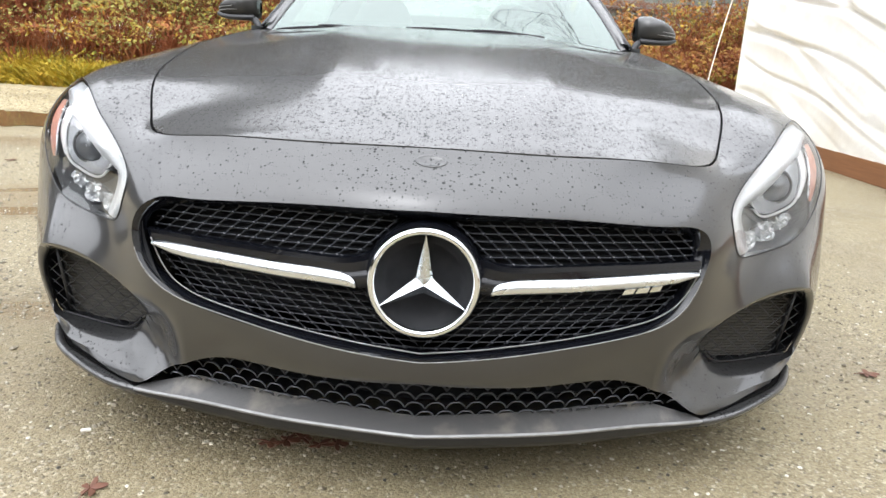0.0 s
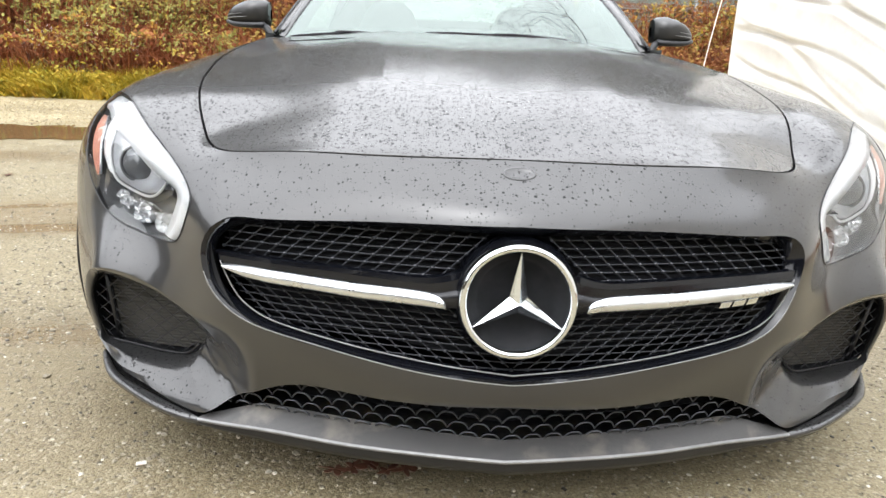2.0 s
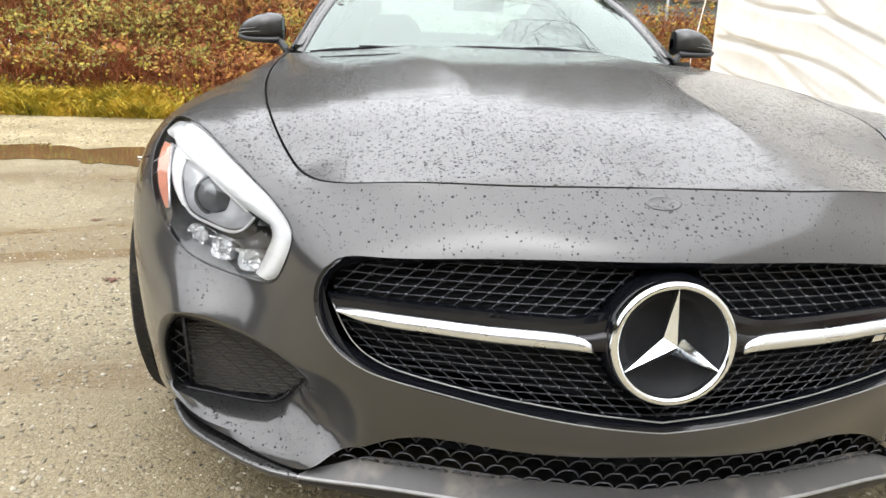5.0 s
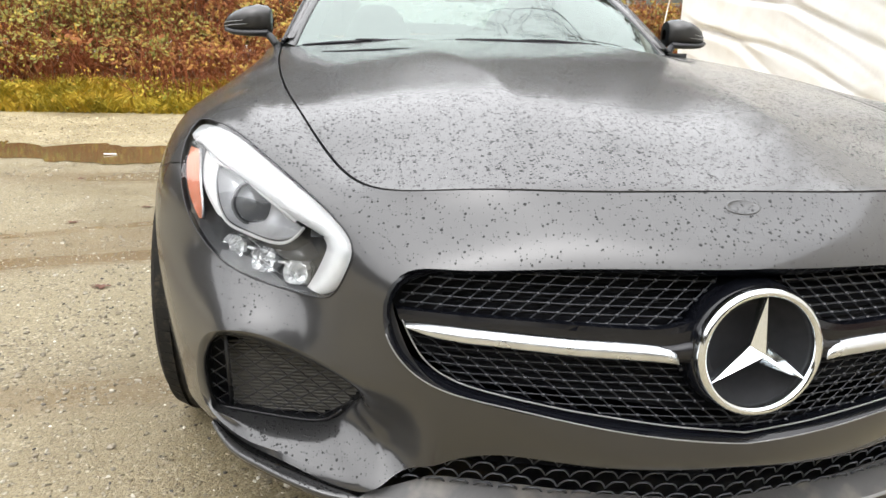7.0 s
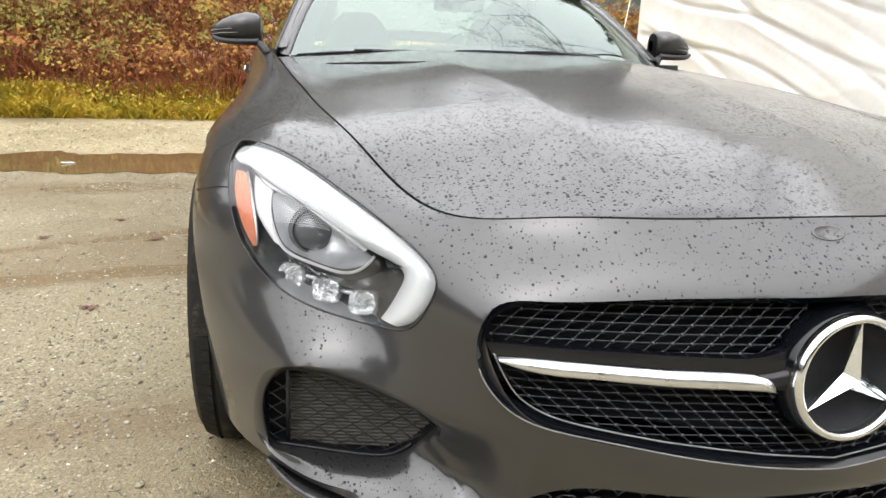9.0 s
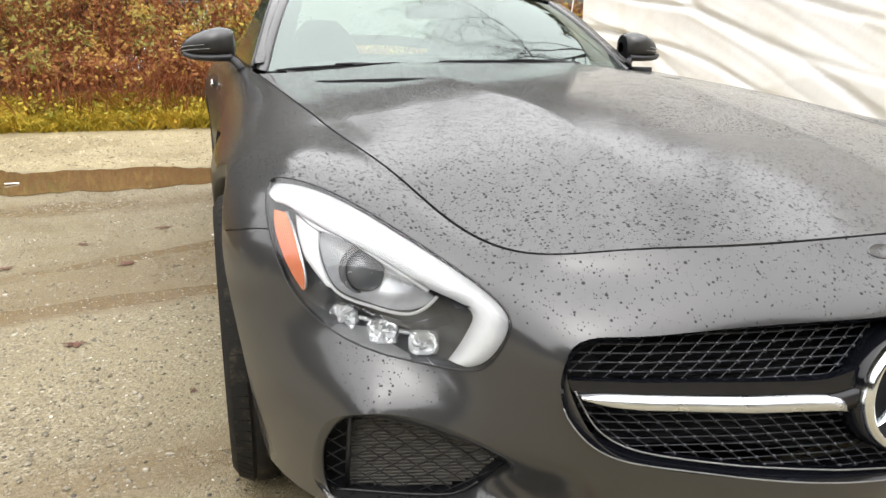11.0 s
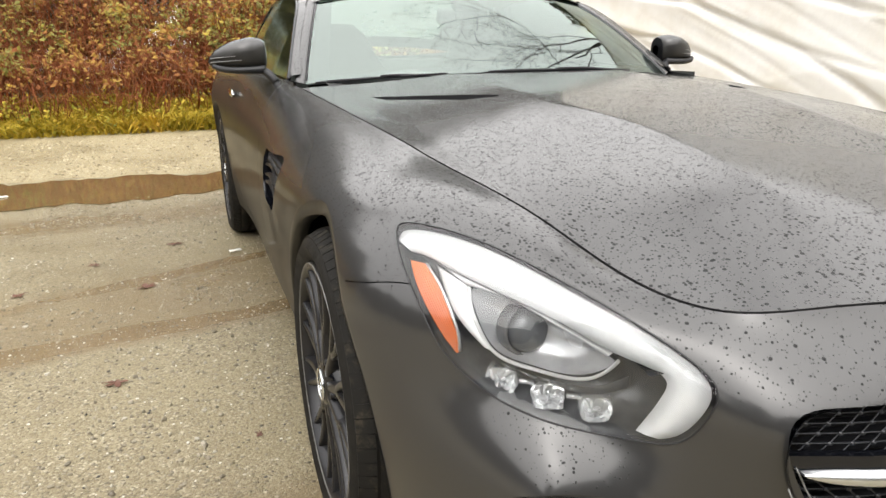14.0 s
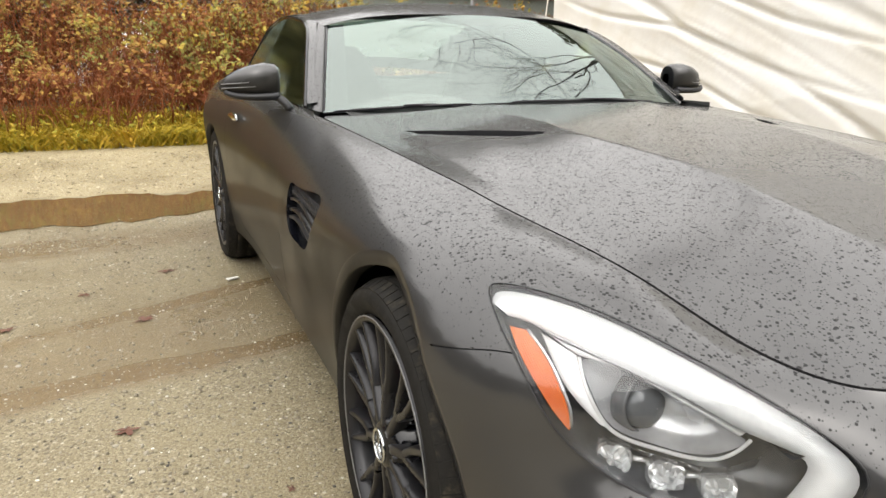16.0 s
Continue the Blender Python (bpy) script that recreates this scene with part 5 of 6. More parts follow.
# ---- wheels ----
def wheel(name, x, y, z, radius, width, turn=0.0):
    """A tyre with grooved tread, a ten-spoke black rim, disc and caliper; the axle lies along x, the face to +x."""
    n = 72
    a = np.linspace(0, 2 * np.pi, n + 1)[:-1]
    ring = lambda r, d: np.column_stack([0 * a + d, r * np.sin(a), r * np.cos(a)])
    rim_r = radius * .785
    prof = [(rim_r, -.5), (rim_r + .006, -.47), (radius * .90, -.52), (radius * .965, -.47), (radius * .992, -.40), (radius, -.28), (radius, .28), (radius * .992, .40), (radius * .965, .47), (radius * .90, .52), (rim_r + .008, .47), (rim_r, .44)]
    tyre = mesh(name, *loft([ring(r, d * width) for r, d in prof], closed_u=True), RUBBER, car, "wet black tyre on a dark forked-spoke wheel")
    tyre.matrix_world = pose(x, y, z, turn, 0, 0)
    for d in (-.27, -.09, .09, .27):
        mesh("tread_rib", *loft([ring(radius - .002, (d - .075) * width), ring(radius + .004, (d - .07) * width), ring(radius + .004, (d + .07) * width), ring(radius - .002, (d + .075) * width)], closed_u=True), DIRT, tyre)
    blocks = Pile()
    for k in range(76):
        t0 = 2 * np.pi * k / 76
        for sgn in (-1, 1):
            dd, tt = np.array([.37, .37, .48, .48]) * width * sgn, t0 + np.array([0, .074, .078, .004])
            rr = np.array([radius + .003, radius + .003, radius - .012, radius - .012])
            top = np.column_stack([dd, rr * np.sin(tt), rr * np.cos(tt)])
            low = np.column_stack([dd, (rr - .012) * np.sin(tt), (rr - .012) * np.cos(tt)])
            blocks.add(np.concatenate([top, low]), [(0, 1, 2, 3), (3, 2, 1, 0), (0, 4, 5, 1), (1, 5, 6, 2), (2, 6, 7, 3), (3, 7, 4, 0)])
    tagged(blocks.make("tread", DIRT, tyre, "muddy tread blocks", smooth=False), kind="stuff")
    rim_prof = [(rim_r + .004, .47), (rim_r + .002, .495), (rim_r - .008, .49), (rim_r - .014, .40), (rim_r - .02, .0), (rim_r - .03, -.45)]
    rim = mesh("rim", *loft([ring(r, d * width) for r, d in rim_prof], closed_u=True), RIM, tyre, "dark multi-spoke alloy rim")
    mesh("rim_edge", *tube(ring(rim_r + .001, .492 * width), .0016, 6, closed=True), EDGE_GREY, rim, "thin bright rim edge")
    for k in range(10):
        t0 = 2 * np.pi * k / 10
        for sgn in (0, 1, -1):
            # a stem from the hub that forks into two arms towards the rim
            rad = np.linspace(.036, .125, 6) if sgn == 0 else np.linspace(.112, rim_r - .004, 8)
            off = 0 * rad if sgn == 0 else sgn * np.interp(rad, [.112, .15, rim_r], [.003, .016, .030])
            tt = t0 + off / rad
            half = np.interp(rad, [.036, .07, .125, rim_r], [.012, .010, .0085, .0052])
            face = np.interp(rad, [.036, .07, .14, .20, rim_r], [.475, .470, .455, .460, .478]) * width
            mid = np.column_stack([face, rad * np.sin(tt), rad * np.cos(tt)])
            side_d = np.column_stack([0 * rad, np.cos(tt), -np.sin(tt)])
            deep = np.array([(-.030, 0, 0), (-.004, 0, 0)])
            rows_s = [mid + side_d * half[:, None] * 1.1 + deep[0], mid + side_d * half[:, None] + deep[1], mid + side_d * half[:, None] * .55, mid - side_d * half[:, None] * .55, mid - side_d * half[:, None] + deep[1], mid - side_d * half[:, None] * 1.1 + deep[0]]
            mesh("spoke", *loft(rows_s), RIM, rim)
    small = lambda r, d: ring(r, d * width)
    mesh("hub_cap", *loft([small(.075, .10), small(.072, .40), small(.060, .440), small(.044, .470), small(.036, .488), small(.030, .492), small(.001, .492)], closed_u=True), GLOSS, rim, "black hub cap")
    ring_p = small(.031, .496)
    mesh("hub_ring", *tube(ring_p, .003, 6, closed=True), CHROME, rim, "small chrome hub emblem")
    for k in range(3):
        t0 = radians(120 * k + 20)
        mesh("hub_star", *tube(np.array([(.498 * width, 0, 0), (.498 * width, .024 * math.sin(t0), .024 * math.cos(t0))]), [.004, .001], 4), CHROME, rim)
    for k in range(5):
        t0 = 2 * np.pi * k / 5 + .3
        mesh("wheel_bolt", *tube(np.array([(.34 * width, .056 * math.sin(t0), .056 * math.cos(t0)), (.465 * width, .056 * math.sin(t0), .056 * math.cos(t0))]), .008, 6), RIM, rim)
    mesh("brake_disc", *loft([ring(.19, -.02), ring(.19, .012), ring(.10, .012), ring(.09, .03), ring(.05, .03)], closed_u=True), DISC, tyre, "steel brake disc")
    cal = bmesh.new()
    for th in np.linspace(radians(-100), radians(12), 15):
        box(cal, pose(.047, .172 * math.sin(th), .172 * math.cos(th)) @ Matrix.Rotation(-th, 4, "X"), .085, .036, .085, .006)
    part("brake_caliper", cal, RED, tyre, "red brake caliper", smooth=False)
    return tyre


FW = wheel("front_wheel", .816, *FRONT_HUB, .316, .265, 12)
RW = wheel("rear_wheel", .812, *REAR_HUB, .338, .295, 40)
for w, hub, x in ((FW, FRONT_HUB, .816), (RW, REAR_HUB, .812)):
    other = copy_thing(w, pose(-x, *hub, 0, 0, 180))

# ---- cabin ----
dash = [np.column_stack([np.linspace(-.68, .68, 21), 0 * np.linspace(-.68, .68, 21) + y, z + 0 * np.linspace(-.68, .68, 21)]) for y, z in ((1.95, .845), (2.15, .865), (2.32, .855), (2.40, .80), (2.42, .68), (2.36, .5))]
mesh("dashboard", *loft(dash), CABIN, car, "dark leather dashboard")
a = np.linspace(0, 2 * np.pi, 41)[:-1]
wheel_c = np.array((.37, 2.56, .80))
sw = mesh("steering_wheel", *tube(wheel_c + np.column_stack([.18 * np.cos(a), .18 * np.sin(a) * math.sin(radians(25)), .18 * np.sin(a) * math.cos(radians(25))]), .016, 8, closed=True), CABIN, car, "dark steering wheel")
for k in (0, 180, 270):
    d = np.array((math.cos(radians(k)), math.sin(radians(k)) * .42, math.sin(radians(k)) * .9))
    mesh("wheel_spoke", *tube(np.array([wheel_c, wheel_c + d * .17]), .014, 6), SATIN, sw)
for x in (-.37, .37):
    seat_rows = []
    for z, y, w, d in ((.42, 2.95, .24, .10), (.60, 3.03, .25, .09), (.80, 3.11, .24, .08), (.93, 3.17, .17, .07), (1.02, 3.21, .13, .06), (1.07, 3.23, .08, .04), (1.075, 3.23, .01, .01)):
        q = np.sign(np.cos(a)) * np.abs(np.cos(a)) ** .6 * w
        r = np.sign(np.sin(a)) * np.abs(np.sin(a)) ** .6 * d
        seat_rows.append(np.column_stack([x + q, y + r, 0 * a + z]))
    seat = mesh("seat_back", *loft(seat_rows, closed_u=True), CABIN, car, "dark leather bucket seat")
    cushion = bmesh.new()
    box(cushion, pose(x, 2.78, .42, 8, 0, 0), .46, .50, .14, .05)
    part("seat_cushion", cushion, CABIN, car, smooth=True)
bm = bmesh.new()
box(bm, pose(0, 2.46, 1.085, 12, 0, 0), .23, .03, .06, .012)
inner_mirror = part("interior_mirror", bm, BLACK, car, "black rear-view mirror", smooth=True)
bm = bmesh.new()
box(bm, pose(0, 2.42, 1.125, 30, 0, 0), .12, .06, .03, .01)
part("sensor_box", bm, BLACK, inner_mirror, smooth=True)
floor_rows = [np.array([(-.70, y, .34), (.70, y, .34)]) for y in (1.9, 4.0)]
mesh("cabin_floor", *loft(floor_rows), CABIN, car)
mesh("firewall", *loft([np.array([(-.74, 1.93, .30), (.74, 1.93, .30)]), np.array([(-.74, 1.93, .84), (.74, 1.93, .84)])]), DARK, car)
mesh("underbody", *loft([np.array([(-w, y, .16), (w, y, .16)]) for y, w in ((.30, .58), (.9, .66), (1.4, .80), (2.0, .82), (3.0, .82), (4.35, .6))]), DARK, car)
mesh("engine_cover", *loft([np.array([(-.62, y, z), (.62, y, z)]) for y, z in ((.24, .56), (.6, .62), (1.2, .68), (1.92, .72))]), DARK, car)
mesh("rear_shelf", *loft([np.array([(-.66, y, z), (.66, y, z)]) for y, z in ((3.3, .80), (3.6, .86), (4.3, .88))]), CABIN, car)
for s in (1, -1):
    door_in = np.array([[(.80, y, z) for y in (1.95, 2.5, 3.0, 3.5)] for z in (.3, .6, .86)]) * (s, 1, 1)
    mesh("door_lining", *loft(door_in), CABIN, car)


# ---- ground ----
def ground_z(x, y):
    """Nearly flat yard, a low bank at the back."""
    return np.interp(y, [-60, 8.2, 8.8, 10.5, 13, 60, 400], [0, 0, .06, .35, .5, .6, .8]) + 0 * x


ext = np.concatenate([-np.geomspace(400, 12, 12), np.arange(-10, 10.1, .5), np.geomspace(12, 400, 12)])
gx, gy = np.meshgrid(ext, np.concatenate([-np.geomspace(400, 12, 12), np.arange(-10, 14.1, .4), np.geomspace(15, 400, 12)]), indexing="ij")
tagged(mesh("ground", *loft(np.stack([gx, gy, ground_z(gx, gy)], -1)), GROUND), "wet grey gravel yard with muddy wheel tracks", "ground", kind="structure")


WATER = Nodes("muddy_water", 0.04)
WATER.bump(WATER.noise(14, 3), 0.08, 0.004)
WATER = WATER.set(Base_Color=WATER.mix(WATER.noise(1.3, 5), (0.095, 0.062, 0.024), (0.16, 0.110, 0.052)), Specular_IOR_Level=0.5)
for label, outline in (("long brown puddle behind the car", np.concatenate([curve([(-9, 5.05), (-6, 5.55), (-4, 5.66), (-2.6, 5.52), (-1.6, 5.6), (-.6, 5.45), (1, 5.5), (3, 5.3)], 160), curve([(3.1, 5.0), (1, 4.75), (-.9, 4.66), (-1.6, 4.43), (-2.3, 4.66), (-3.3, 4.68), (-5, 4.7), (-9, 4.85)], 160)])),):
    jig = np.array([noise.noise((a * 3.1, b * 3.1, .7)) + .5 * noise.noise((a * 9, b * 9, 2.7)) for a, b in outline])
    outline = outline + np.column_stack([0 * jig, jig * .26])
    me = mesh("puddle", np.column_stack([outline, 0 * outline[:, 0] + .004]), [tuple(range(len(outline)))], WATER, smooth=False)
    tagged(me, label, "puddle", kind="structure")

# loose stones
rng = np.random.default_rng(5)
STONE = Nodes("loose_stone", 0.5)
STONE.bump(STONE.noise(120, 4), 0.4, 0.003)
STONE = STONE.set(Base_Color=STONE.mix(STONE.noise(50, 4), STONE.ramp(STONE.add("NewGeometry").outputs["Random Per Island"], (0.0, (0.03, 0.028, 0.025)), (0.3, (0.14, 0.12, 0.09)), (0.55, (0.24, 0.21, 0.155)), (0.85, (0.36, 0.33, 0.26)), (1.0, (0.56, 0.53, 0.46))), (0.26, 0.225, 0.16)))
PALE = Nodes("pale_stone", 0.6)
PALE = PALE.set(Base_Color=PALE.ramp(PALE.add("NewGeometry").outputs["Random Per Island"], (0.0, (0.13, 0.105, 0.06)), (0.3, (0.30, 0.25, 0.15)), (0.7, (0.38, 0.325, 0.20)), (1.0, (0.52, 0.46, 0.33))))
CHIP = plain("wet_dark_chip", (0.035, 0.030, 0.024), 0.35, grain=.3)
WHITE_CHIP = plain("whitish_chip", (0.60, 0.57, 0.50), 0.5, grain=.15)
ico = bmesh.new()
bmesh.ops.create_icosphere(ico, subdivisions=1, radius=1.0)
ICO_V, ICO_F = np.array([v.co[:] for v in ico.verts]), np.array([[v.index for v in f.verts] for f in ico.faces])
ico.free()


def scatter(name, count, region, size, mat, label, category, flat=.55, seed=1, patchy=None):
    r = np.random.default_rng(seed)
    pos = np.column_stack([r.uniform(*region[0], count), r.uniform(*region[1], count)])
    if patchy is not None:
        # stones lie in drifts, and are pressed away in the wheel tracks
        drift = np.array([noise.noise((a * 1.7, b * 1.7, 5.5)) for a, b in pos])
        track = (np.abs(pos[:, 1] - .22 * pos[:, 0] - 2.42) < .12) | (np.abs(pos[:, 1] - .42 * pos[:, 0] - 3.30) < .08)
        pos = pos[(drift > patchy) & ~(track & (pos[:, 0] < -.5))]
        count = len(pos)
    s = size[0] + (size[1] - size[0]) * r.power(.35, count)
    verts = ICO_V[None] * s[:, None, None] * np.stack([r.uniform(.7, 1.3, count), r.uniform(.6, 1.1, count), r.uniform(.4, .8, count) * flat / .55], 1)[:, None]
    verts = verts * (1 + r.normal(0, .12, (count, len(ICO_V), 1)))
    ang = r.uniform(0, 6.28, count)
    c, sn = np.cos(ang)[:, None], np.sin(ang)[:, None]
    x, y = verts[..., 0] * c - verts[..., 1] * sn, verts[..., 0] * sn + verts[..., 1] * c
    z = verts[..., 2] + (s * .18)[:, None] + ground_z(pos[:, 0], pos[:, 1])[:, None]
    v = np.stack([x + pos[:, :1], y + pos[:, 1:], z], -1).reshape(-1, 3)
    f = (ICO_F[None] + np.arange(count)[:, None, None] * len(ICO_V)).reshape(-1, 3)
    return tagged(mesh(name, v, f, mat, smooth=False), label, category, kind="stuff")


scatter("gravel_stones", 85000, ((-3.0, 2.0), (-.9, 4.6)), (.0007, .0053), STONE, "small loose stones pressed into the wet yard", "gravel", seed=2)
scatter("coarse_gravel", 26000, ((-3.4, 1.6), (.2, 4.6)), (.002, .0095), STONE, "drifts of coarser dark and pale stones on the yard", "gravel", flat=.7, seed=12, patchy=.04)
scatter("dark_chips", 9500, ((-3.4, 1.8), (-.9, 4.6)), (.001, .0062), CHIP, "dark wet chips of bark and stone in the sand", "gravel", flat=.35, seed=21)
scatter("pale_chips", 6500, ((-3.4, 1.8), (-.9, 4.6)), (.001, .0056), WHITE_CHIP, "small whitish stone chips in the sand", "gravel", flat=.5, seed=22)
scatter("gravel_verge", 26000, ((-8, 4), (5.6, 8.5)), (.004, .015), PALE, "pale loose gravel along the verge", "gravel", seed=3)

# ---- verge of grass, brambles and bushes ----
GRASS = leaf_material("yellow_grass", (0.0, (0.15, 0.15, 0.012)), (0.4, (0.40, 0.33, 0.03)), (0.75, (0.60, 0.43, 0.05)), (1.0, (0.42, 0.22, 0.06)))
LEAF = leaf_material("autumn_leaves", (0.0, (0.07, 0.10, 0.02)), (0.2, (0.17, 0.20, 0.05)), (0.38, (0.30, 0.27, 0.08)), (0.5, (0.42, 0.28, 0.03)), (0.62, (0.30, 0.12, 0.025)), (0.8, (0.20, 0.055, 0.025)), (0.93, (0.14, 0.045, 0.025)), (1.0, (0.60, 0.22, 0.03)))
TWIG = leaf_material("bramble_stems", (0.0, (0.13, 0.032, 0.015)), (0.5, (0.25, 0.066, 0.028)), (0.82, (0.30, 0.13, 0.055)), (1.0, (0.42, 0.29, 0.17)))


def blades(name, count, region, height, mat, label, category, seed):
    r = np.random.default_rng(seed)
    x, y = r.uniform(*region[0], count), r.uniform(*region[1], count)
    clump = np.array([noise.noise((a * .9, b * 1.4, 3.1)) for a, b in zip(x, y)])
    h = height * r.uniform(.35, 1.0, count) * (1 + 1.1 * clump)
    lean, ang, w = r.normal(0, 1.1, (count, 2)), r.uniform(0, 3.14, count), r.uniform(.005, .016, count)
    base = np.stack([x, y, ground_z(x, y)], 1)
    side_d = np.stack([np.cos(ang), np.sin(ang), 0 * ang], 1) * w[:, None]
    tip = base + np.column_stack([lean * h[:, None], h])
    mid = base + np.column_stack([lean * h[:, None] * .35, h * .55])
    v = np.stack([base - side_d, base + side_d, mid + side_d * .8, mid - side_d * .8, tip], 1).reshape(-1, 3)
    k = np.arange(count)[:, None] * 5
    f = [tuple(q) for q in np.concatenate([k + (0, 1, 2, 3)])] + [tuple(q) for q in (k + (3, 2, 4))]
    return tagged(mesh(name, v, f, mat, smooth=False), label, category, kind="stuff")


blades("verge_grass", 52000, ((-11, 5), (8.35, 9.8)), .21, GRASS, "yellow-green rough grass along the verge", "grass", 4)


def leaves(centres, sizes, r):
    """Small folded leaves at the given centres."""
    n = len(centres)
    ang, tilt = r.uniform(0, 6.28, n), r.normal(0.3, .6, n)
    ax = np.stack([np.cos(ang) * np.cos(tilt), np.sin(ang) * np.cos(tilt), np.sin(tilt)], 1)
    side_d = np.cross(ax, np.stack([r.normal(0, .5, n), r.normal(0, .5, n) - .7, np.ones(n)], 1))
    side_d /= np.linalg.norm(side_d, axis=1)[:, None]
    nrm = np.cross(ax, side_d)
    s = sizes[:, None]
    p = [centres - ax * s, centres - ax * s * .1 + side_d * s * .62 + nrm * s * .18, centres + ax * s, centres - ax * s * .1 - side_d * s * .62 + nrm * s * .18]
    v = np.stack(p, 1).reshape(-1, 3)
    k = np.arange(n)[:, None] * 4
    return v, np.concatenate([k + (0, 1, 2), k + (0, 2, 3)])


def bush(x, y, w, h, seed, clusters, label):
    """A bramble thicket: many arching stems from the base, with clusters of leaves along them."""
    r = np.random.default_rng(seed)
    thing = empty("bramble_bush", pose(x, y, float(ground_z(np.array(x), np.array(y)))), label=label, category="bush", group="bushes along the verge")
    stems, spots = Pile(), []
    for _ in range(190):
        a, reach, top = r.uniform(0, 6.28), r.uniform(.1, .55) * w, h * r.uniform(.3, 1.0)
        b = np.array([r.uniform(-.5, .5) * w, r.uniform(-.35, .35) * w, 0])
        d = np.array([math.cos(a), math.sin(a) * .8, 0])
        path = curve([b, b + d * reach * .2 + (0, 0, top * .55), b + d * reach * .6 + (0, 0, top), b + d * reach * 1.1 + (0, 0, top * r.uniform(.45, .95))], 8)
        path = path + r.normal(0, .02, path.shape)
        stems.add(*tube(path, np.linspace(r.uniform(.004, .008), .002, 8), 3))
        spots.append(path[3:])
    tagged(stems.make("stem_tangle", TWIG, thing), kind="stuff")
    along = np.concatenate(spots)
    high = along[along[:, 2] > r.uniform(.35, .62) * h]
    heart = high[r.integers(0, len(high), clusters // 2)] + r.normal(0, .05, (clusters // 2, 3))
    pick = np.repeat(heart, 20, 0) + r.normal(0, .085, (len(heart) * 20, 3)) * (1, 1, .6)
    pick[:, 2] = np.maximum(pick[:, 2], .05)
    v, f = leaves(pick, r.uniform(.016, .046, len(pick)), r)
    tagged(mesh("foliage", v, f, LEAVES[r.integers(0, 3)], thing, smooth=False), kind="stuff")
    return thing


LEAVES = [LEAF, leaf_material("green_yellow_leaves", (0.0, (0.10, 0.13, 0.03)), (0.5, (0.27, 0.27, 0.08)), (0.8, (0.45, 0.36, 0.06)), (1.0, (0.40, 0.16, 0.05))), leaf_material("russet_leaves", (0.0, (0.17, 0.05, 0.022)), (0.35, (0.26, 0.09, 0.03)), (0.6, (0.36, 0.22, 0.05)), (1.0, (0.20, 0.21, 0.05)))]
WORDS = ["autumn bramble thicket with red stems and yellowing leaves", "tangled red-brown bramble bush with sparse leaves", "tall bramble bush with green and yellow leaves"]
k = 0
for row, (y0, h0, c) in enumerate(((9.6, 1.05, 75), (10.6, 1.55, 160), (11.7, 1.65, 200))):
    for x in np.arange(-10.5, 6.0, 1.3):
        r = np.random.default_rng(100 + k)
        bush(x + r.uniform(-.5, .5), y0 + r.uniform(-.35, .35), 1.9, h0 * r.uniform(.75, 1.15) * (1.3 if x < -1.5 and row == 2 else (1 if x < 2 else .85)), 200 + k, c, WORDS[k % 3])
        k += 1

# low weeds and leaves among the grass
r = np.random.default_rng(77)
pos = np.column_stack([r.uniform(-11, 5, 15000), r.normal(9.0, .42, 15000)])
lift = np.array([noise.noise((a * 1.3, b * 1.6, 8.2)) for a, b in pos])
pos = np.column_stack([pos, ground_z(*pos.T) + .02 + np.abs(r.normal(0, .11, 15000)) * (1 + 1.2 * lift)])
v, f = leaves(pos[pos[:, 1] > 8.3], r.uniform(.012, .036, int((pos[:, 1] > 8.3).sum())), r)
WEED = leaf_material("verge_weeds", (0.0, (0.06, 0.09, 0.012)), (0.3, (0.20, 0.22, 0.025)), (0.6, (0.46, 0.37, 0.04)), (0.85, (0.55, 0.33, 0.05)), (1.0, (0.32, 0.13, 0.04)), patch=3.0)
tagged(mesh("verge_weeds", v, f, WEED, smooth=False), "low yellowing weeds along the gravel verge", "weeds", kind="stuff")

# ---- chain fence, shed and trees behind the bushes ----
GALV = plain("galvanised_steel", (0.32, 0.33, 0.33), 0.5, 0.8)
fence = empty("chain_fence", pose(0, 12.6, .5), label="grey chain-link fence behind the brambles", category="fence")
for x in np.arange(-10.85, 8, 2.6):
    mesh("post", *tube(np.array([(x, 0, -.1), (x, 0, 2.3)]), .032, 8), GALV, fence)
mesh("top_rail", *tube(np.array([(-12.5, 0, 2.25), (8.5, 0, 2.25)]), .022, 8), GALV, fence)
mesh("low_rail", *tube(np.array([(-12.5, 0, 1.2), (8.5, 0, 1.2)]), .006, 4), GALV, fence)
wires = Pile()
for x in np.arange(-12, 8, .09):
    for d in (-1, 1):
        wires.add(*tube(np.array([(x, d * .004, 0), (x + d * 2.2, d * .004, 2.2)]), .0022, 3))
tagged(wires.make("chain_link", GALV, fence), kind="stuff")

CONCRETE = plain("grey_cladding", (0.16, 0.18, 0.15), 0.7, grain=.12, scale=2, bump=.2)
shed = empty("industrial_shed", pose(9.4, 18.6, .5), label="low grey-green clad shed behind the fence", category="building")
bm = bmesh.new()
box(bm, pose(0, 0, 1.6), 13.4, 8, 3.2, .05)
part("wall", bm, CONCRETE, shed)
bm = bmesh.new()
box(bm, pose(0, 0, 3.3), 13.8, 8.8, .2, .04)
part("roof", bm, GALV, shed)
bm = bmesh.new()
for z, d in ((1.78, .07), (1.36, .16)):
    box(bm, pose(0, -4.05, z), 13.4, .08, d, .01)
part("wall_rail", bm, plain("brown_steel", (0.16, 0.10, 0.07), .6), shed)

BARK = plain("dark_bark", (0.055, 0.045, 0.038), 0.85, grain=.3, scale=20, bump=.5)


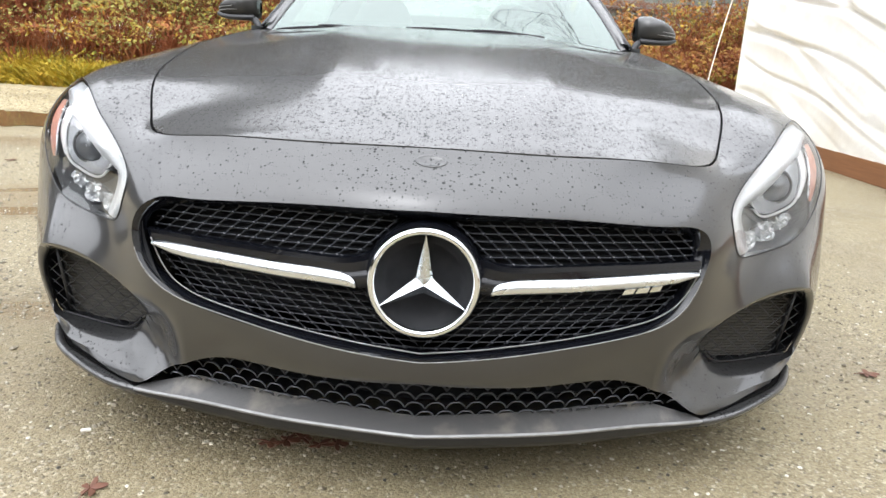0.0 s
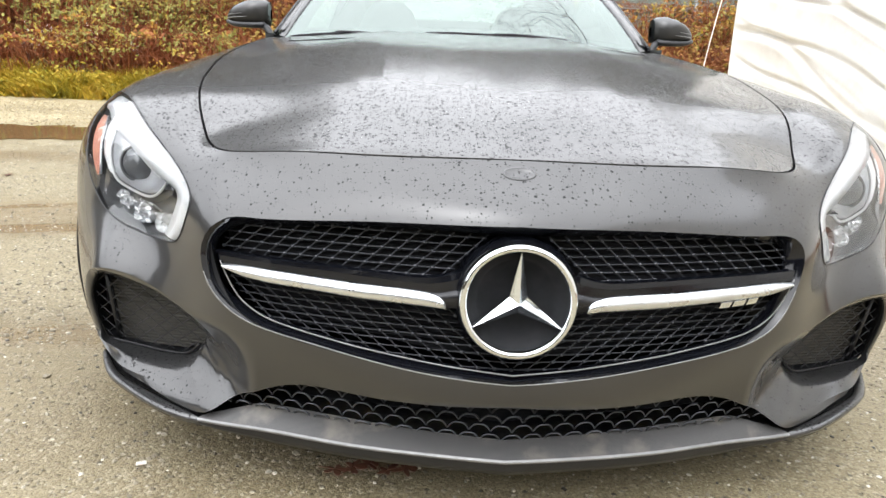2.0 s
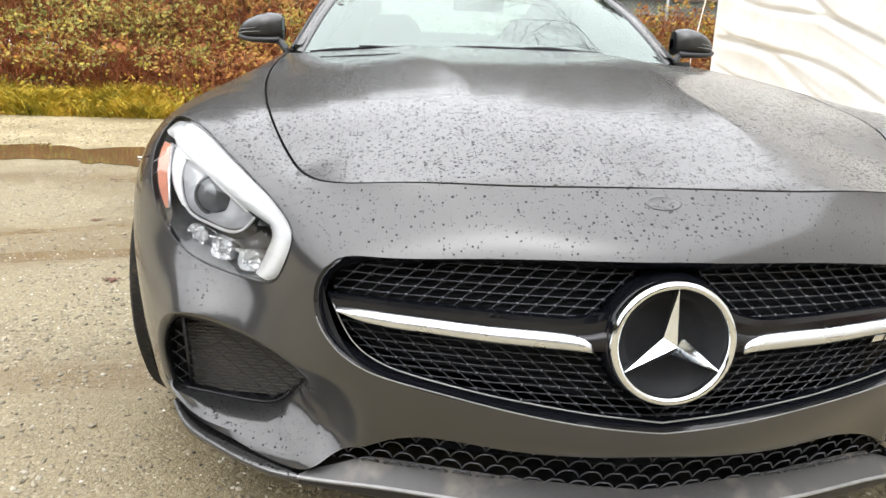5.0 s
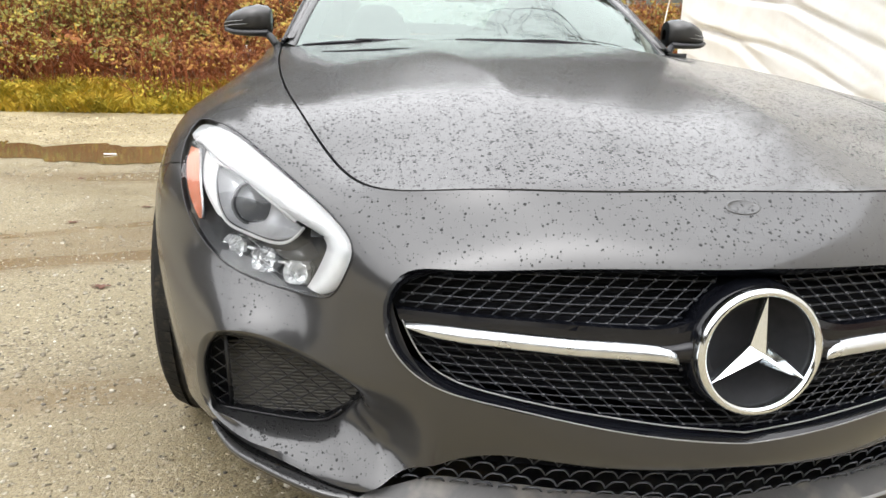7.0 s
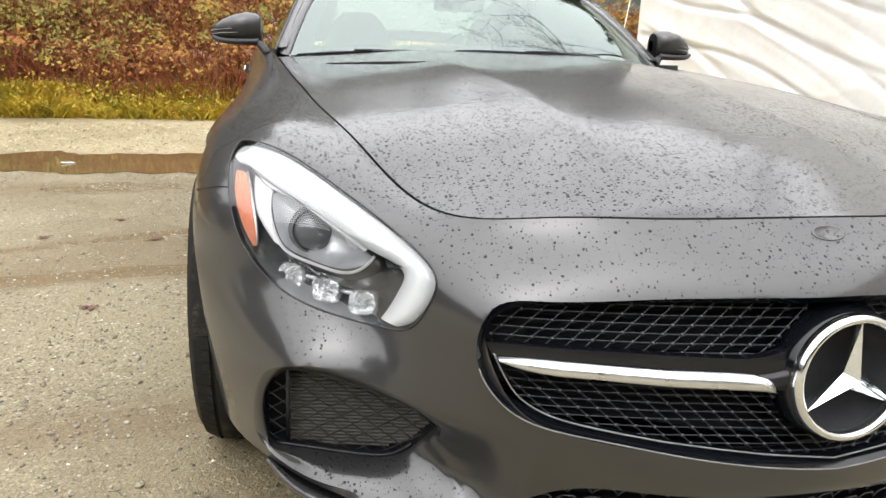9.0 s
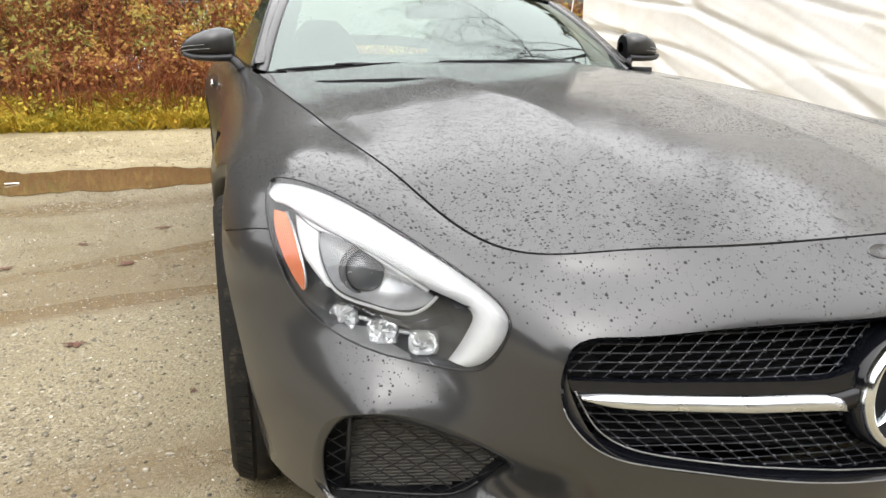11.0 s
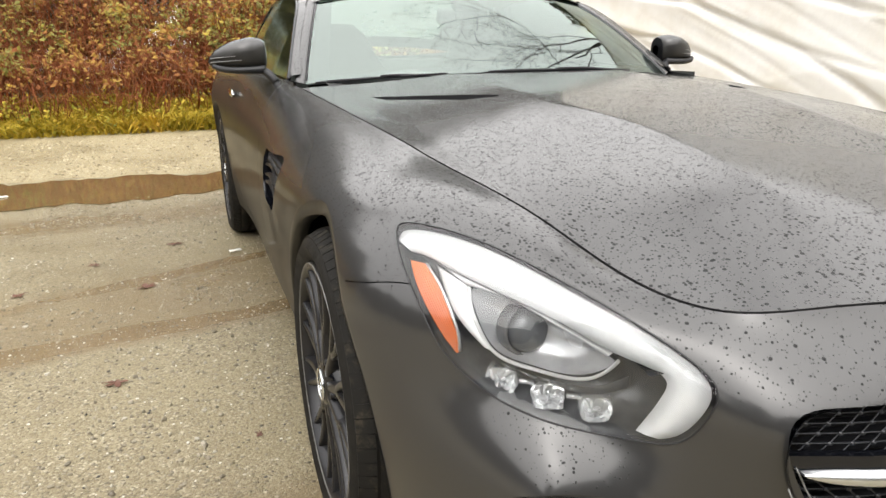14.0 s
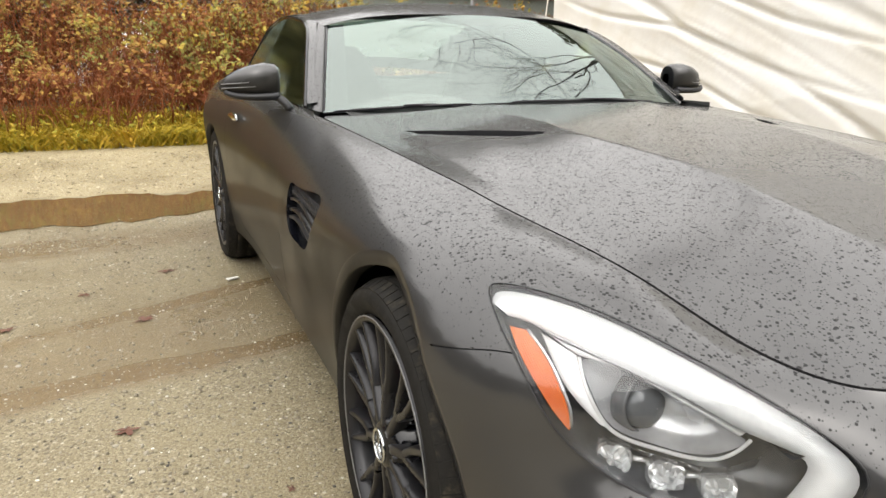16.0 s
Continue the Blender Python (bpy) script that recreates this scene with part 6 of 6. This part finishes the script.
def bare_tree(x, y, h, seed, boughs=()):
    """A leafless tree of forking limbs down to fine twigs."""
    r = np.random.default_rng(seed)
    thing = empty("bare_tree", pose(x, y, float(ground_z(np.array(x), np.array(y)))), label="tall bare tree with many fine twigs", category="tree", group="trees round the yard")
    trunk, limbs = Pile(), Pile()

    def grow(p, d, length, rad, level, last=5):
        n = 6
        pts = [p]
        for i in range(n):
            d = d + r.normal(0, .13, 3) + (0, 0, .05)
            d = d / np.linalg.norm(d)
            pts.append(pts[-1] + d * length / n)
        (trunk if level == 0 else limbs).add(*tube(np.array(pts), np.linspace(rad, rad * .55, n + 1), 7 if level == 0 else (4 if level < 3 else 3)))
        if level < last:
            for i in range(2 if level == 0 else (4 if level in (2, 3, 4) else 3)):
                j = r.integers(2, n + 1)
                nd = d + r.normal(0, .55, 3) + (0, 0, .12)
                grow(pts[j], nd / np.linalg.norm(nd), length * r.uniform(.55, .75), rad * .55, level + 1, last)

    grow(np.zeros(3), np.array((0, 0, 1.0)), h * .42, h * .018, 0, 0)
    for start, end in boughs:
        d = np.array(end) - start
        grow(np.array(start), d / np.linalg.norm(d), np.linalg.norm(d), .045, 1, 6)
    trunk.make("trunk", BARK, thing)
    limbs.make("limbs", BARK, thing)
    return thing



DARK_LEAF = leaf_material("dark_leaves", (0.0, (0.025, 0.032, 0.012)), (0.6, (0.05, 0.05, 0.02)), (1.0, (0.09, 0.06, 0.025)))


def leafy_tree(x, y, h, seed):
    """Tall autumn tree for reflections: trunk, limbs and a crown of many uneven clumps."""
    r = np.random.default_rng(seed)
    thing = empty("reflected_tree", pose(x, y, float(ground_z(np.array(x), np.array(y)))), label="tall dark autumn tree added at the yard edge for reflections", category="tree", group="trees round the yard edge")
    mesh("trunk", *tube(curve([(0, 0, -.1), (.1, .05, h * .3), (-.1, .1, h * .6), (.1, 0, h * .92)], 12), np.linspace(h * .022, h * .004, 12), 8), BARK, thing)
    limbs, spots = Pile(), []
    for k in range(34):
        z, a = h * r.uniform(.07, .9), r.uniform(0, 6.28)
        reach = h * .27 * (1 - .35 * (z / h)) * r.uniform(.5, 1.1)
        end = np.array((math.cos(a) * reach, math.sin(a) * reach, z + reach * r.uniform(.2, .7)))
        path = curve([(0, 0, z), end * (.5, .5, 0) + (0, 0, (z + end[2]) / 2 + .1), end], 7)
        limbs.add(*tube(path, np.linspace(h * .006, h * .0015, 7), 4))
        spots.append(path[2:])
    limbs.make("limbs", BARK, thing)
    along = np.concatenate(spots)
    pick = along[r.integers(0, len(along), 11000)] + r.normal(0, h * .05, (11000, 3))
    v, f = leaves(pick, r.uniform(.14, .28, 11000), r)
    tagged(mesh("crown", v, f, DARK_LEAF, thing, smooth=False), kind="stuff")


bare_tree(6.9, 8.0, 11, 31, [((0, 0, 4.2), (-1.6, -2.6, 8.2)), ((0, 0, 4.0), (-1.3, -2.2, 7.3)), ((0, 0, 4.4), (-1.2, -1.9, 8.6))])
# unseen tree added to hide the bare trunk in the hood's reflection
leafy_tree(7.9, 10.6, 6.4, 777)
for k, x in enumerate(np.arange(-17, 14, 1.7)):
    r = np.random.default_rng(400 + k)
    leafy_tree(x + r.uniform(-.5, .5), (16.5 if x < 1 else 24.5) + r.uniform(-1.0, 1.2), r.uniform(6.2, 7.6) * np.interp(x, [-17, -6, -3.5, 1, 1.2, 4, 14], [1.25, 1.3, 1.0, .9, 1.2, 1.55, 1.7]), 500 + k)
# added trees out of view, to darken the car's side reflections
for k, y in enumerate(np.arange(-3, 16, 2.1)):
    r = np.random.default_rng(460 + k)
    leafy_tree(-17.5 + r.uniform(-1, 1), y + r.uniform(-.6, .6), r.uniform(3.7, 4.5), 560 + k)

# added trees behind the camera, to darken reflections on bumper and fenders
for k, x in enumerate(np.arange(-17, 15, 2.3)):
    r = np.random.default_rng(620 + k)
    leafy_tree(x + r.uniform(-.6, .6), -15.5 + r.uniform(-1.0, 1.0), r.uniform(6.4, 8.2), 640 + k)
# the left row of added trees, carried on behind the camera
for k, y in enumerate(np.arange(-14, -4, 2.3)):
    r = np.random.default_rng(680 + k)
    leafy_tree(-17.5 + r.uniform(-1, 1), y, r.uniform(3.7, 4.5), 690 + k)

# ---- tarpaulin shelter ----
TARP = Nodes("white_tarpaulin", 0.45)
TARP.bump(TARP.noise(3, 5), 0.3, 0.02)
TARP = TARP.set(Base_Color=TARP.mix(TARP.ramp(TARP.noise(1.5, 6), (0.45, 0.0), (0.75, 1.0)), (0.82, 0.81, 0.78), (0.70, 0.66, 0.58)))
TIMBER = Nodes("stained_timber", 0.6)
g = TIMBER.add("Mapping")
TIMBER.put(g.inputs["Vector"], TIMBER.where)
g.inputs["Scale"].default_value = (30, 1.5, 30)
TIMBER = TIMBER.set(Base_Color=TIMBER.mix(TIMBER.noise(3, 6, .6, g.outputs[0]), (0.13, 0.05, 0.02), (0.26, 0.12, 0.05)))
shelter = empty("tarp_shelter", pose(3.28, 7.2, 0), label="white tarpaulin shelter on a timber frame", category="tent")
yy, zz = np.meshgrid(np.linspace(0, -13.5, 260), np.linspace(.17, 3.05, 150), indexing="ij")
fold = np.zeros_like(yy)
for k, (a, wl, ph, am) in enumerate(((.34, .62, .3, .085), (.27, .37, 1.1, .045), (.42, .21, 2.0, .018), (.18, 1.7, .5, .09))):
    s = (-yy) * math.sin(a) + zz * math.cos(a)
    w = np.sin(np.pi * s / wl + ph + .8 * np.sin(yy * .7 + k) + .3 * np.sin(yy * 2.3 + zz + 2 * k))
    strength = .75 + .5 * np.sin(yy * .9 + zz * 1.3 + 1.7 * k)
    fold += am * (.35 * (np.abs(w) ** .7 - .6) + .85 * np.exp(-(w / .2) ** 2) * (k != 3)) * strength
pin = np.clip(-yy / .35, 0, 1)
tarp_rows = np.stack([fold * pin - .02 * np.sin(np.pi * (zz - .17) / 2.5), yy, zz], -1)
mesh("tarpaulin", *loft(tarp_rows), TARP, shelter, "creased white tarpaulin sheet")
back = np.stack([yy[:, ::6] * 0 + 4.5, yy[:, ::6], zz[:, ::6]], -1)
mesh("far_sheet", *loft(back), TARP, shelter)
top = np.array([[(x, y, 3.05 + .5 * (1 - abs(x - 2.25) / 2.25)) for x in np.linspace(0, 4.5, 9)] for y in np.linspace(0, -13.5, 20)])
mesh("roof_sheet", *loft(top), TARP, shelter)
gable = np.array([[(x, -.0, z) for x in np.linspace(.0, 4.5, 8)] for z in np.linspace(.1, 3.05, 8)])
mesh("end_sheet", *loft(gable), TARP, shelter)
for y in np.arange(0, -13.6, -3.35):
    bm = bmesh.new()
    box(bm, pose(.30, y - .05, 1.52), .09, .09, 3.04, .006)
    part("timber_post", bm, TIMBER, shelter)
bm = bmesh.new()
box(bm, pose(.03, -6.75, .085), .05, 13.5, .17, .006)
part("base_board", bm, TIMBER, shelter, "brown stained base board")
ROPE = plain("white_rope", (0.72, 0.66, 0.58), 0.8)
tagged(mesh("guy_rope", *tube(curve([(2.55, 6.2, .02), (2.75, 6.6, .75), (3.28, 7.15, 2.65)], 12), .006, 6), ROPE), "thin pale guy rope from the shelter to the ground", "rope")

# ---- fallen leaves and litter on the ground ----
DEAD = plain("dead_leaf", (0.12, 0.05, 0.03), 0.55, grain=.25, scale=60)
PAPER = plain("paper_scrap", (0.75, 0.74, 0.70), 0.7)


def fallen_leaf(x, y, size, turn, seed):
    """A lobed leaf with a stalk, curled and flattened on the wet ground."""
    r = np.random.default_rng(seed)
    n = 40
    a = np.arange(n) * 2 * np.pi / n
    rad = size * (.34 + .66 * np.abs(np.cos(a * 2.5)) ** 1.3) * (1 + .14 * np.sin(a * 9 + r.uniform(0, 6))) * (1 + .25 * np.cos(a + r.uniform(0, 6)))
    pts = np.column_stack([rad * np.cos(a), rad * np.sin(a) * r.uniform(.55, .85), .002 + size * .10 * np.abs(np.sin(a * 1.5 + r.uniform(0, 3)))])
    ob = mesh("fallen_leaf", np.concatenate([pts, [(0, 0, .004)], pts - (0, 0, .0012)]), [(i, (i + 1) % n, n) for i in range(n)] + [(n + 1 + i, i, (i + 1) % n, n + 1 + (i + 1) % n) for i in range(n)], DEAD, smooth=False)
    mesh("stalk", *tube(curve([(0, 0, .004), (-size * .7, size * .1, .005), (-size * 1.3, size * .35, .003)], 6), .0011, 4), DEAD, ob)
    ob.matrix_world = pose(x, y, .003, 0, 0, turn)
    return tagged(ob, "wet brown fallen leaf on the gravel", "leaf", "fallen leaves")


for k, (x, y, size) in enumerate(((-1.424, 1.707, .032), (-1.363, 2.625, .040), (-.593, .036, .030), (-1.60, 3.05, .03), (-1.25, 3.3, .035), (-1.85, 2.7, .03), (-1.05, 1.25, .014), (-2.2, 3.9, .03), (1.25, .75, .03), (-2.6, 3.2, .035))):
    fallen_leaf(x, y, size, 47 * k, 700 + k)
for k in range(5):
    fallen_leaf(-.24 + .035 * k - .07, .224 + .012 * (k % 3), .028, 70 * k, 720 + k)
for x, y, size in ((-.97, 3.034, .035), (-.691, .22, .011), (-2.34, 4.944, .05)):
    bm = bmesh.new()
    box(bm, pose(x, y, .012, 3, 4, 30), size * 1.8, size * .6, .006, .002)
    tagged(part("paper_scrap", bm, PAPER), "small white scrap lying on the ground", "litter", "white scraps")
